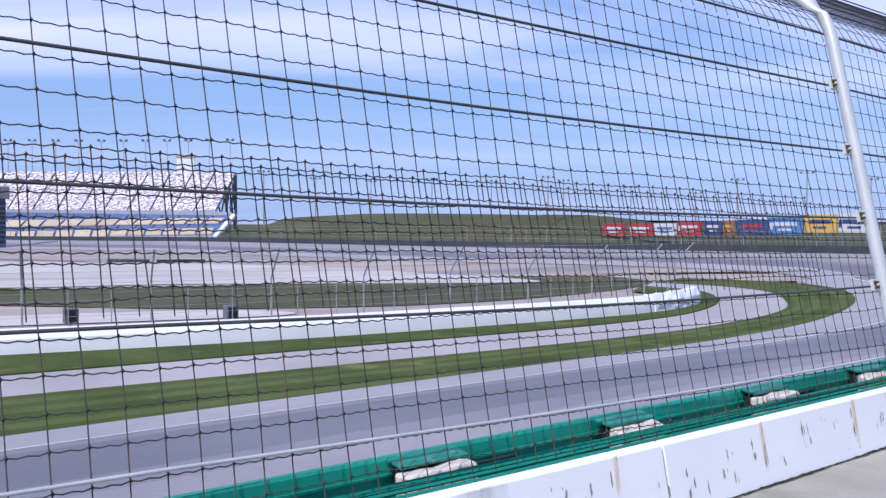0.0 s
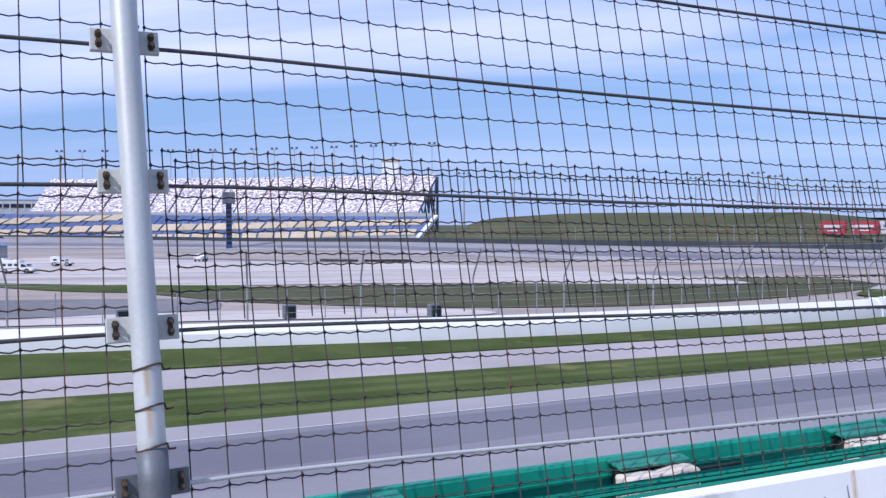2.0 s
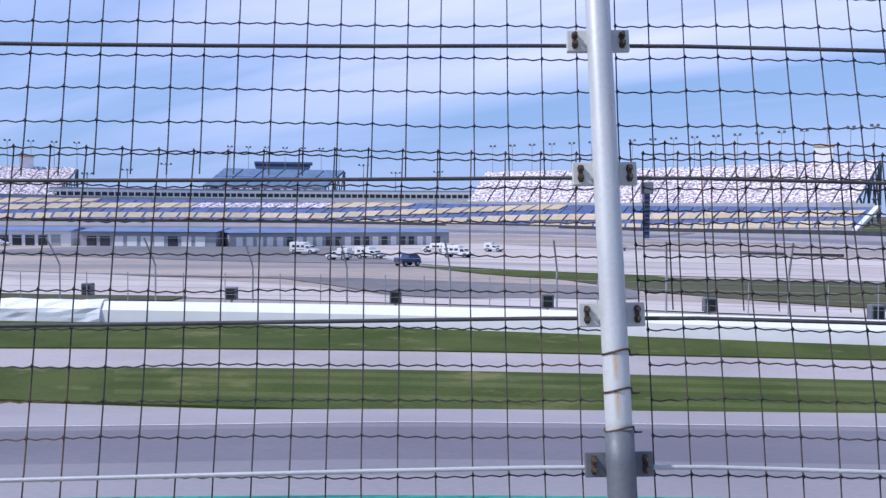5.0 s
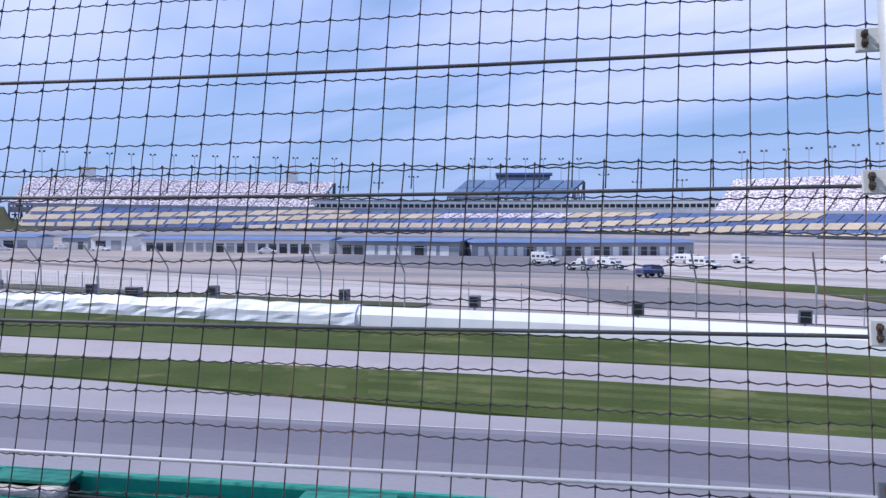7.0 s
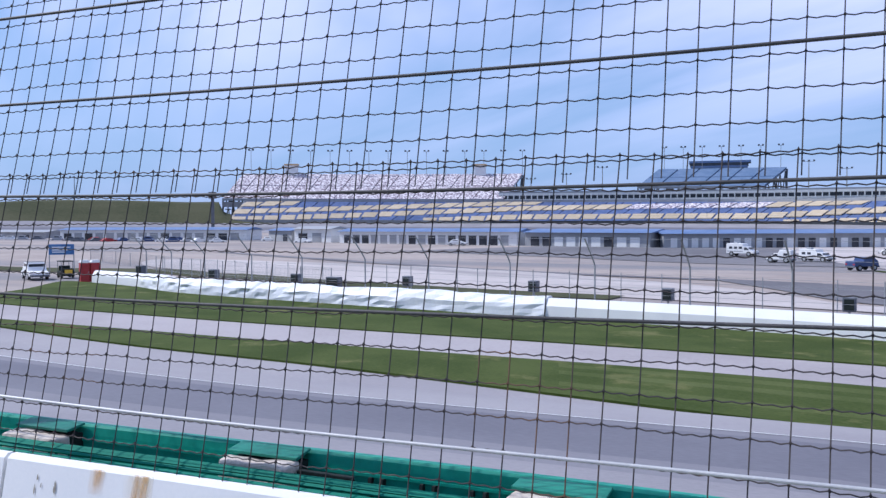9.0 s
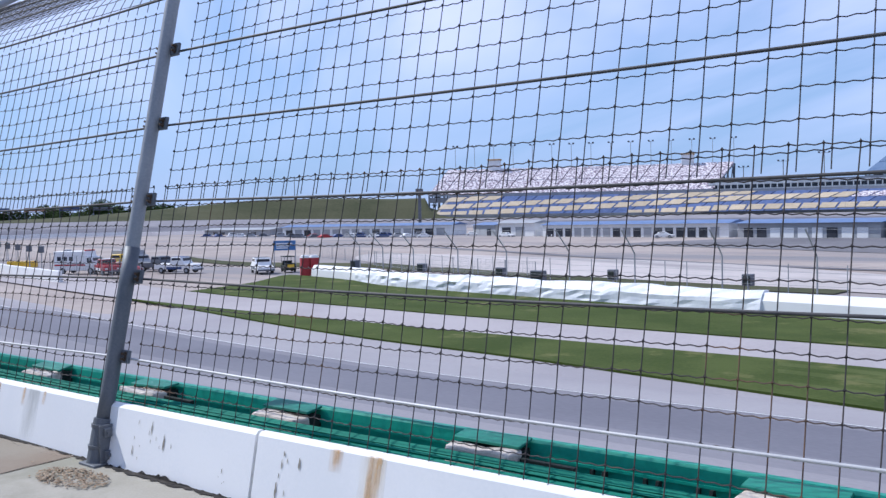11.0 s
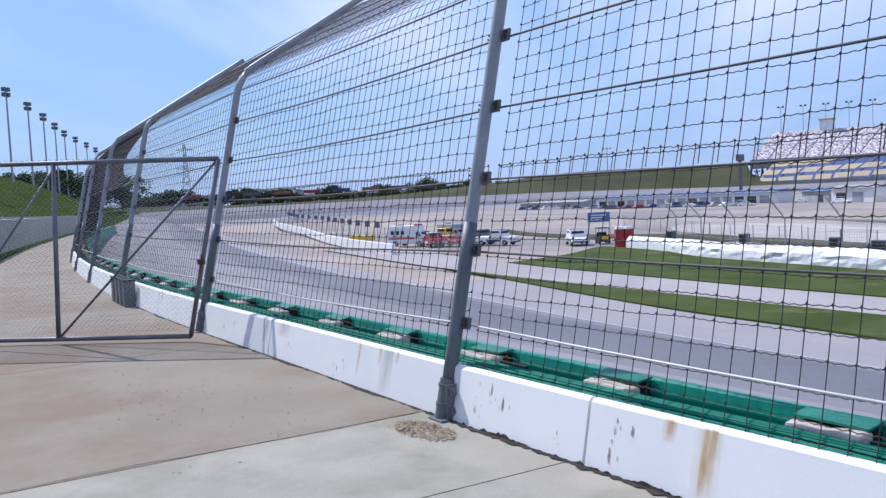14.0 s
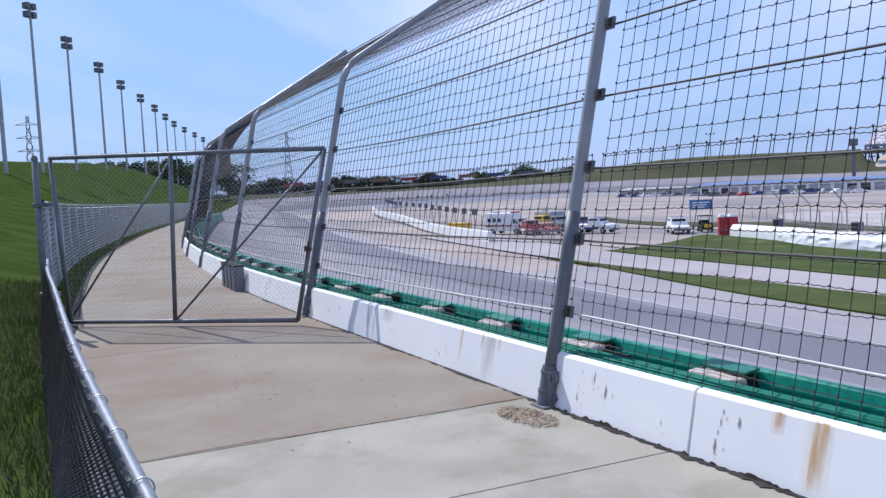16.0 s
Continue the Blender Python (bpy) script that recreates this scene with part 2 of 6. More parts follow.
M["cable_bright"] = mat("bright_cable", (0.48, 0.48, 0.50), (0.58, 0.58, 0.58), 0.55, 4.0, 60.0, 0.1, metal=0.2)
# brightened so that the colour itself holds the sun's glint
M["chain"] = mat("chain_link", (0.36, 0.37, 0.38), (0.45, 0.46, 0.46), 0.5, 4.0, 60.0, 0.0, metal=0.5)
M["gate_pipe"] = mat("gate_pipe", (0.13, 0.14, 0.16), (0.19, 0.20, 0.22), 0.5, 4.0, 60.0, 0.05, metal=0.4)
# darker copy of the mesh, for the near stretch seen against the light
M["chain_dark"] = mat("backlit_chain_link", (0.07, 0.07, 0.075), (0.13, 0.13, 0.135), 0.6, 4.0, 60.0, 0.0, metal=0.3)
M["rail"] = mat("shiny_rail", (0.27, 0.28, 0.30), (0.36, 0.37, 0.38), 0.35, 6.0, 80.0, 0.05, metal=0.6)
M["white"] = mat("white_paint", (0.74, 0.74, 0.74), (0.80, 0.80, 0.79), 0.5, 0.6, 20.0, 0.02)
M["tarp"] = mat("white_tarp", (0.70, 0.72, 0.76), (0.82, 0.83, 0.84), 0.5, 0.7, 6.0, 0.2)
M["grey"] = mat("grey_metal_siding", (0.30, 0.31, 0.33), (0.36, 0.37, 0.39), 0.6, 0.3, 6.0, 0.03)
M["blue_roof"] = mat("blue_roof_metal", (0.10, 0.17, 0.33), (0.14, 0.21, 0.38), 0.5, 0.3, 6.0, 0.03)
M["dark_glass"] = mat("dark_glass", (0.03, 0.035, 0.045), (0.05, 0.055, 0.07), 0.15, 0.5, 5.0, 0.0)
M["seat_tan"] = mat("tan_seats", (0.45, 0.36, 0.24), (0.52, 0.43, 0.31), 0.7, 0.5, 2.5, 0.0, vary=0.12)
M["seat_blue"] = mat("blue_seats", (0.055, 0.09, 0.20), (0.09, 0.13, 0.27), 0.7, 0.5, 2.5, 0.0, vary=0.15)
M["seat_white"] = mat("white_pink_seats", (0.74, 0.69, 0.71), (0.22, 0.17, 0.205), 0.7, 0.9, 1.9, 0.0, lo=0.45, hi=0.57)
M["stand_deck"] = mat("stand_concrete", (0.30, 0.29, 0.29), (0.38, 0.37, 0.37), 0.9, 0.3, 3.0, 0.0)
M["stand_grey"] = mat("bare_grey_seats", (0.095, 0.16, 0.27), (0.14, 0.205, 0.32), 0.7, 0.3, 1.5, 0.0)
M["steel_dark"] = mat("dark_steelwork", (0.10, 0.11, 0.13), (0.15, 0.16, 0.18), 0.6, 0.5, 5.0, 0.0)
M["pole"] = mat("pole_steel", (0.30, 0.31, 0.32), (0.36, 0.37, 0.38), 0.5, 0.5, 10.0, 0.0, metal=0.3)
M["red"] = mat("red_plastic", (0.33, 0.022, 0.028), (0.40, 0.035, 0.04), 0.5, 2.0, 20.0, 0.02)
M["yellow"] = mat("yellow_paint", (0.70, 0.42, 0.03), (0.76, 0.50, 0.06), 0.5, 2.0, 20.0, 0.02)
M["sky_blue"] = mat("blue_sign", (0.06, 0.16, 0.36), (0.08, 0.20, 0.42), 0.5, 1.0, 12.0, 0.02)
M["navy"] = mat("navy_paint", (0.03, 0.06, 0.15), (0.05, 0.08, 0.20), 0.4, 1.0, 12.0, 0.02)
M["tyre"] = mat("tyre_rubber", (0.02, 0.02, 0.02), (0.03, 0.03, 0.03), 0.85, 3.0, 30.0, 0.1)
M["leaf"] = mat("tree_leaves", (0.035, 0.06, 0.02), (0.06, 0.09, 0.03), 0.9, 0.4, 4.0, 0.2, spec=0.1)
M["bark"] = mat("bark", (0.09, 0.07, 0.05), (0.13, 0.10, 0.08), 0.95, 3.0, 20.0, 0.4)
M["mulch"] = mat("dry_debris", (0.25, 0.17, 0.10), (0.42, 0.33, 0.24), 0.95, 25.0, 120.0, 0.4)
M["far_wall"] = mat("dark_far_wall", (0.028, 0.034, 0.045), (0.045, 0.052, 0.062), 0.7, 0.5, 5.0, 0.0)
M["board_red"] = mat("red_print", (0.30, 0.025, 0.04), (0.38, 0.05, 0.06), 0.6, 0.5, 4.0, 0.0)
M["board_white"] = mat("white_print", (0.52, 0.50, 0.53), (0.60, 0.58, 0.60), 0.6, 0.5, 4.0, 0.0)
M["board_brown"] = mat("brown_print", (0.22, 0.10, 0.06), (0.30, 0.16, 0.10), 0.6, 0.5, 4.0, 0.0)
M["board_yellow"] = mat("yellow_print", (0.55, 0.33, 0.06), (0.62, 0.40, 0.10), 0.6, 0.5, 4.0, 0.0)
M["pale_paving"] = mat("pale_paving", (0.43, 0.385, 0.365), (0.52, 0.47, 0.45), 0.95, 0.06, 0.8, 0.0, stain=(0.30, 0.275, 0.27), stain_scale=0.02, stain_lo=0.54, streak=(12, 0.14))
M["blade"] = mat("grass_blade", (0.06, 0.09, 0.022), (0.11, 0.14, 0.045), 0.9, 1.5, 30.0, 0.0, spec=0.1)
M["seed_grass"] = mat("seeding_grass", (0.13, 0.15, 0.05), (0.22, 0.23, 0.11), 0.95, 2.0, 20.0, 0.0, spec=0.1)
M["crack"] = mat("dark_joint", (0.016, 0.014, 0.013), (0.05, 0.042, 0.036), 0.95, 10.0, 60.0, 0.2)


# ---- mesh helpers ----
def mesh_ob(name, verts, faces, material, parent=None, label="", smooth=False):
    me = bpy.data.meshes.new(name)
    me.from_pydata([tuple(v) for v in verts], [], faces)
    me.materials.append(M[material] if isinstance(material, str) else material)
    if smooth:
        me.polygons.foreach_set("use_smooth", [True] * len(me.polygons))
    me.update()
    ob = new(name, me)
    if parent:
        ob.parent = parent
    if label:
        tagged(ob, label)
    return ob


def part(name, bm, material, parent, label="", smooth=False):
    me = bpy.data.meshes.new(name)
    bm.to_mesh(me)
    bm.free()
    me.materials.append(M[material])
    if smooth:
        me.polygons.foreach_set("use_smooth", [True] * len(me.polygons))
    ob = new(name, me)
    if parent:
        ob.parent = parent
    if label:
        tagged(ob, label)
    return ob


def thing(name, label, category, at=(0, 0, 0), turn=0.0, group="", kind=""):
    ob = new(name)
    ob.matrix_world = pose(*at, 0, 0, turn)
    return tagged(ob, label, category, group, kind)


def box(bm, x0, x1, y0, y1, z0, z1, bevel=0.0, m=None):
    r = bmesh.ops.create_cube(bm, size=1.0, matrix=Matrix.Translation(((x0 + x1) / 2, (y0 + y1) / 2, (z0 + z1) / 2)) @ Matrix.Diagonal((x1 - x0, y1 - y0, z1 - z0, 1)))
    vs = r["verts"]
    if bevel:
        es = list({e for v in vs for e in v.link_edges})
        nb = bmesh.ops.bevel(bm, geom=es, offset=bevel, segments=2, affect="EDGES", profile=0.5)
        vs = list({v for f in nb["faces"] for v in f.verts} | {v for v in vs if v.is_valid})
    if m is not None:
        bmesh.ops.transform(bm, matrix=m, verts=[v for v in vs if v.is_valid])
    return vs


def cyl(bm, p, q, r1, r2=None, seg=12):
    p, q = Vector(p), Vector(q)
    d = q - p
    mt = Matrix.Translation((p + q) / 2) @ d.to_track_quat("Z", "Y").to_matrix().to_4x4()
    bmesh.ops.create_cone(bm, cap_ends=True, segments=seg, radius1=r1, radius2=r1 if r2 is None else r2, depth=d.length, matrix=mt)


def tubes(paths, r, sides=4):
    """Vertices and faces of thin tubes along paths (lists of points)."""
    V, F, n0 = [], [], 0
    for path in paths:
        p = np.asarray(path, float)
        t = np.gradient(p, axis=0)
        t /= np.linalg.norm(t, axis=1)[:, None] + 1e-9
        ref = np.where(np.abs(t[:, 2:3]) > 0.8, np.array([[1.0, 0, 0]]), np.array([[0, 0, 1.0]]))
        a = np.cross(t, ref)
        a /= np.linalg.norm(a, axis=1)[:, None] + 1e-9
        b = np.cross(t, a)
        ang = 2 * np.pi * np.arange(sides) / sides
        ringv = p[:, None, :] + r * (np.cos(ang)[None, :, None] * a[:, None, :] + np.sin(ang)[None, :, None] * b[:, None, :])
        V.append(ringv.reshape(-1, 3))
        idx = n0 + np.arange(len(p) * sides).reshape(len(p), sides)
        F.append(np.stack([idx[:-1], np.roll(idx[:-1], -1, 1), np.roll(idx[1:], -1, 1), idx[1:]], -1).reshape(-1, 4))
        n0 += len(p) * sides
    return np.concatenate(V), np.concatenate(F).tolist()


def spline(pts, n):
    """Catmull-Rom through pts, n samples a span."""
    p = np.asarray(pts, float)
    p = np.vstack([2 * p[0] - p[1], p, 2 * p[-1] - p[-2]])
    out = []
    for i in range(1, len(p) - 2):
        for k in range(n):
            u = k / n
            out.append(0.5 * ((2 * p[i]) + (-p[i - 1] + p[i + 1]) * u + (2 * p[i - 1] - 5 * p[i] + 4 * p[i + 1] - p[i + 2]) * u * u + (-p[i - 1] + 3 * p[i] - 3 * p[i + 1] + p[i + 2]) * u ** 3))
    out.append(p[-2])
    return np.array(out)


def strip(name, a, b, material, label="", category="", kind="structure", za=0.0, zb=0.0, cuts=1, parent=None):
    """A surface between two lines of points (x, y, z) of equal length."""
    a, b = np.asarray(a, float).copy(), np.asarray(b, float).copy()
    a[:, 2] += za; b[:, 2] += zb
    n = len(a)
    rows = [a + (b - a) * k / cuts for k in range(cuts + 1)]
    V = np.concatenate(rows)
    F = [(r * n + i, r * n + i + 1, (r + 1) * n + i + 1, (r + 1) * n + i) for r in range(cuts) for i in range(n - 1)]
    ob = mesh_ob(name, V, F, material, parent)
    if not parent:
        tagged(ob, label, category, kind=kind)
    return ob


# ---- the plan: outer wall line of the circuit ----
HEAD_S = [-120, -60, -30, -14, -5, 4, 10, 40, 55, 66, 84, 103, 125, 150]
HEAD_A = [26.0, 28.0, 31.5, 36.5, 40.5, 39.0, 35.0, 35.0, 41.0, 48.0, 57.0, 68.0, 84.0, 105.0]
DS = 0.25
S_MIN, S_MAX = -115.0, 130.0
_s = np.arange(0, S_MAX + DS, DS)
_h = np.radians(np.interp(_s, HEAD_S, HEAD_A))
_right = np.array([-6.68, -1.62]) + np.vstack([[0, 0], np.cumsum(np.stack([np.cos(_h), np.sin(_h)], 1)[:-1] * DS, 0)])
_s2 = np.arange(0, -S_MIN + DS, DS)
_h2 = np.radians(np.interp(-_s2, HEAD_S, HEAD_A))
_left = np.array([-6.68, -1.62]) - np.vstack([[0, 0], np.cumsum(np.stack([np.cos(_h2), np.sin(_h2)], 1)[:-1] * DS, 0)])
WS = np.concatenate([-_s2[::-1], _s[1:]])
WP = np.vstack([_left[::-1], _right[1:]])


def bow(s):
    """The wall stands out towards the track by this much."""
    return 0.15 * math.exp(-((s - 5.0) / 3.3) ** 2)


def W(s, off=0.0, z=0.0):
    """A point beside the wall's walkway face: s along it, off towards the track, z up."""
    h = radians(float(np.interp(s, HEAD_S, HEAD_A)))
    off += bow(s)
    return np.array([np.interp(s, WS, WP[:, 0]) - math.sin(h) * off, np.interp(s, WS, WP[:, 1]) + math.cos(h) * off, z])


def heading(s):
    return float(np.interp(s, HEAD_S, HEAD_A))


def along(s0, s1, off, z, step=0.5):
    n = max(2, int(abs(s1 - s0) / step) + 1)
    return np.array([W(s, off, z) for s in np.linspace(s0, s1, n)])


# the rest of the outer line, round the far side: x, y, height of the track's outer edge, bank height behind it
FAR = [(71.2, 93.5, -2.35, 2.9), (72.6, 103, -2.3, 2.4), (73.6, 115, -2.3, 2.0), (73, 127, -2.3, 1.6), (52, 155, -2.5, 1.0), (30, 170, -2.4, 6.7), (15, 180, -2.4, 7.0), (-48, 243, -2.4, 7.7), (-62, 252, -2.4, 0.3), (-118, 275, -2.4, 0.3), (-190, 287, -1.5, 0.3), (-290, 262, -0.5, 0.3), (-372, 182, 0.0, 0.3),
       (-398, 100, 0.5, 0.3), (-401, 80, 0.7, 9.5), (-402, 66, 0.8, 10.3), (-402, 0, 2.2, 9.3), (-385, -90, 2.8, 1.2), (-300, -155, 2.4, 3.0), (-230, -122, 1.7, 11.0), (-160, -87, 1.0, 10.8), (-105, -60, 0.2, 8.8)]
near_outer = [(*W(s)[:2], -0.45 - 1.9 * max(0, min(1, (s - 25) / 90)), (7.0 if s < -12 else 6.5 if s < 5 else 6.0) if s < 30 else 3.0) for s in np.arange(-55, 126, 4.0)]
outer = spline(near_outer + FAR + near_outer[:1], 6)[:-1]
NO = len(outer)
tan = np.roll(outer[:, :2], -1, 0) - np.roll(outer[:, :2], 1, 0)
tan /= np.linalg.norm(tan, axis=1)[:, None]
nrm = np.stack([-tan[:, 1], tan[:, 0]], 1)
INF_Z = -4.6
is_near = np.array([i < len(near_outer) * 6 for i in range(NO)])
width = np.where(is_near, 25.3, 21.0)
for _ in range(30):
    width = (np.roll(width, 1) + width + np.roll(width, -1)) / 3
zin = np.where(outer[:, 0] < -330, INF_Z + 1.0, INF_Z)
for _ in range(60):
    zin = (np.roll(zin, 1) + zin + np.roll(zin, -1)) / 3


def ring(off, z):
    return np.column_stack([outer[:, :2] + nrm * np.asarray(off).reshape(-1, 1), z])


bank = outer[:, 3]
zo = outer[:, 2]
walk_w = np.where((np.arange(NO) < 150), 3.35, 1.0)
near_f = np.clip(1 - np.maximum(np.arange(NO) - 190, 0) / 60.0, 0, 1) * (np.arange(NO) < len(near_outer) * 6)
near_f = np.maximum(near_f, np.clip((np.arange(NO) - (NO - 12)) / 12.0, 0, 1))
top0 = zo * (1 - near_f) + 0.0 * near_f
rings = [ring(width * 1.0 + 0.3, zin - 0.12), ring(width * 0.5, (zo + zin) / 2 - 0.5), ring(0.0 * width + 0.6, zo - 0.55), ring(-0.0 * width + 0.1, top0 - 0.35),
         ring(-3.3 + 0 * width, top0 - 0.02 * near_f - 0.3 * (1 - near_f)), ring(-4.2 + 0 * width, top0 + 0.1), ring(-8 + 0 * width, top0 + bank * 0.16), ring(-16 + 0 * width, top0 + bank * 0.5),
         ring(-27 + 0 * width, top0 + bank * 0.9), ring(-42 + 0 * width, top0 + bank * 1.0), ring(-75 + 0 * width, top0 + bank * 0.85)]
cx, cy = -150.0, 70.0
far_dir = outer[:, :2] - np.array([cx, cy])
far_dir /= np.linalg.norm(far_dir, axis=1)[:, None]
for d_, z_ in ((700, 4.0), (1500, 3.0), (4300, 2.0)):
    rings.append(np.column_stack([np.array([cx, cy]) + far_dir * d_, np.full(NO, z_)]))
rel = rings[0][:, :2] - np.array([cx, cy])
ang = np.maximum.accumulate(np.unwrap(np.arctan2(rel[:, 1], rel[:, 0])) + 1e-5 * np.arange(NO))
rad = np.linalg.norm(rel, axis=1)
mid = [np.column_stack([cx + np.cos(ang) * rad * k, cy + np.sin(ang) * rad * k, INF_Z + (zin - INF_Z) * k - 0.12]) for k in (0.02, 0.3, 0.6, 0.85)]
GR = mid + rings
GV = np.concatenate(GR)
GF = [(r * NO + i, (r + 1) * NO + i, (r + 1) * NO + (i + 1) % NO, r * NO + (i + 1) % NO) for r in range(len(GR) - 1) for i in range(NO)]
GF.append(tuple(range(NO)))
ground = mesh_ob("ground", GV, GF, "infield", smooth=False)
tagged(ground, "wide ground of pale infield paving and grassy banks", "ground", kind="structure")
ground.data.materials.append(M["lawn"]); ground.data.materials.append(M["dry_grass"])
for p in ground.data.polygons:
    r = p.index // NO
    if r >= len(mid) + 3 and p.index < len(GF) - 1:
        i = p.index % NO
        p.material_index = 1 if (near_f[i] > 0.3 or i > NO - 25) else 2

# ---- the track ----
LANES = [(0.5, 9.6, "asphalt"), (9.6, 11.6, "lane_edge"), (11.6, 18.2, "lane"), (18.2, 19.4, "lane_edge"), (19.4, 25.3, "light_lane")]


def track_pts(off):
    """Line on the banked surface, off metres in from the outer edge (of a width of 25.3)."""
    k = off / 25.3
    o = width * k
    zz_ = zo + (zin - zo) * (min(k, 1.0) ** 0.92)
    p = ring(o, zz_)
    return np.vstack([p, p[:1]])


for o0, o1, mname in LANES:
    ob = strip("road", track_pts(o0), track_pts(o1), mname, "banked grey asphalt racing surface of the speedway" if "lane" not in mname else "pale asphalt along the inside of the track" if mname == "light_lane" else "darker worn racing groove on the banked asphalt", "road", cuts=3)
strip("road_line", track_pts(19.45), track_pts(19.6), "white", "thin pale painted line along the asphalt track", "road marking", za=0.012, zb=0.012)
strip("road_shoulder", track_pts(25.3)[:176], track_pts(33.0)[:176], "light_lane", "flat pale asphalt shoulder at the foot of the banking", "road", za=-0.004, zb=-0.004)

# ---- infield: grass bands, apron road, inner wall ----
def flat(pts, n=8, z=INF_Z):
    q = spline(pts, n)
    return np.column_stack([q, np.full(len(q), z)])


LINE_I = [(-118, -36), (-77.3, -12.3), (-49, 2.3), (-36, 10.5), (-20, 19.7), (-3, 30.2), (13, 41.3), (23, 49.7), (33, 61), (39.5, 71), (44.5, 84), (44, 95), (35, 104)]
LINE_G = [(-118, -35.5), (-77.2, -12.1), (-51, 6.0), (-42.7, 12.2), (-25.3, 25.3), (-4.5, 37.7), (11.5, 47.2), (21, 54.5), (29, 63.5), (33.5, 73), (36, 82), (34.5, 90), (29, 96)]
LINE_A = [(-118, -25), (-80.7, -6.6), (-58.8, 7.3), (-48.5, 14.6), (-28.3, 29.4), (-5.5, 43.0), (10.5, 52.6), (19.5, 59.5), (25, 67), (28, 74), (29.5, 81), (28.5, 86), (26, 90)]
LINE_W = [(-96.5, 5.2), (-88, 8.8), (-77.9, 11.6), (-61.5, 20.5), (-33.5, 36.8), (-7.5, 47.6), (7.0, 55.2), (16, 60.6), (20.5, 64.5), (23.8, 68.6), (24.6, 71), (24.5, 77), (23, 83)]
I_, G_, A_, W_ = (flat(q) for q in (LINE_I, LINE_G, LINE_A, LINE_W))
verge = strip("grass_verge", I_[8:], G_[8:], "grass", "mown green grass strip with pale mowing stripes beside the track", "grass", za=0.09, zb=0.05, cuts=9)
verge.data.materials.append(M["grass_pale"])
nv = len(I_[8:]) - 1
for i_, p_ in enumerate(verge.data.polygons):
    p_.material_index = 1 if (i_ // nv) in (2, 5, 7) and i_ % nv > 20 else 0
# upright lip in the darker lawn green, which carries the edge's shade
strip("grass_lip", I_[8:], I_[8:], "lawn", "rough edge of the mown grass strip, darkened for shade", "grass", za=-0.02, zb=0.09)
strip("apron_road", G_, A_, "apron", "pale grey asphalt apron road curving through the grass", "road", za=0.02, zb=0.02, cuts=2)
strip("grass_verge", A_[8:], W_[8:], "grass", "green grass strip below the white inner wall", "grass", za=0.09, zb=0.04, cuts=2)
# same here: darker green stands in for shade on the lip
strip("grass_lip", A_[8:], A_[8:], "lawn", "rough edge of the grass below the inner wall, darkened for shade", "grass", za=0.0, zb=0.09)


def wall_line(name, line, h, t, mname, label, bumps=0.0, seg=None, base=INF_Z, category="wall", group="", slope=0.0, parent=None):
    """A free-standing wall along a line of points, with a chamfered top."""
    line = np.asarray(line, float)
    tg = np.gradient(line[:, :2], axis=0)
    tg /= np.linalg.norm(tg, axis=1)[:, None]
    nn = np.stack([-tg[:, 1], tg[:, 0]], 1)
    if slope:
        prof = [(-t / 2 - 0.05, 0), (-t / 2 - 0.04, h * 0.2), (-t / 2 - 0.02, h * 0.42), (-t / 2, h * 0.62), (-t / 2 + slope * 0.5, h * 0.82), (-t / 2 + slope, h), (t / 2 - 0.05, h), (t / 2, h - 0.06), (t / 2 + 0.06, 0)]
    else:
        prof = [(-t / 2 - 0.06, 0), (-t / 2 - 0.05, h * 0.2), (-t / 2 - 0.03, h * 0.45), (-t / 2 - 0.02, h * 0.7), (-t / 2, h - 0.06), (-t / 2 + 0.05, h), (t / 2 - 0.05, h), (t / 2, h - 0.06), (t / 2 + 0.06, 0)]
    V = []
    for i in range(len(line)):
        for o, z in prof:
            k = (1 if z > 0.1 else 0) * bumps
            jz = k * (noise.noise(Vector((line[i, 0] * 0.6, line[i, 1] * 0.6, z * 1.3))))
            jo = k * 1.1 * (noise.noise(Vector((line[i, 0] * 0.9 + 40, line[i, 1] * 0.9, z * 3.6))))
            V.append((line[i, 0] + nn[i, 0] * (o + jo), line[i, 1] + nn[i, 1] * (o + jo), (line[i, 2] if base is None else base) + z + jz))
    m = len(prof)
    F = [(i * m + k, i * m + k + 1, (i + 1) * m + k + 1, (i + 1) * m + k) for i in range(len(line) - 1) for k in range(m - 1)]
    F += [tuple(range(m)), tuple((len(line) - 1) * m + k for k in reversed(range(m)))]
    ob = mesh_ob(name, V, F, mname, parent)
    return ob if parent else tagged(ob, label, category, group, "structure" if name.startswith("wall") else "")


Wd = flat(LINE_W, 40)
wall_line("wall_inner", Wd[2:-80], 1.22, 0.8, "white", "long white painted concrete wall along the infield", slope=0.35)
for a_, b_ in ((46, 142), (300, len(Wd) - 84)):
    tarp = thing("tarp_cover", "crumpled white plastic tarps wrapped over the inner wall", "tarp")
    for q in range(a_, b_ - 4, 24):
        wall_line("tarp_sheet", Wd[q:min(q + 25, b_)], 1.30 + 0.012 * ((q // 24) % 2), 0.98 + 0.02 * ((q // 24) % 2), "tarp", "", bumps=0.16, slope=0.4, parent=tarp)

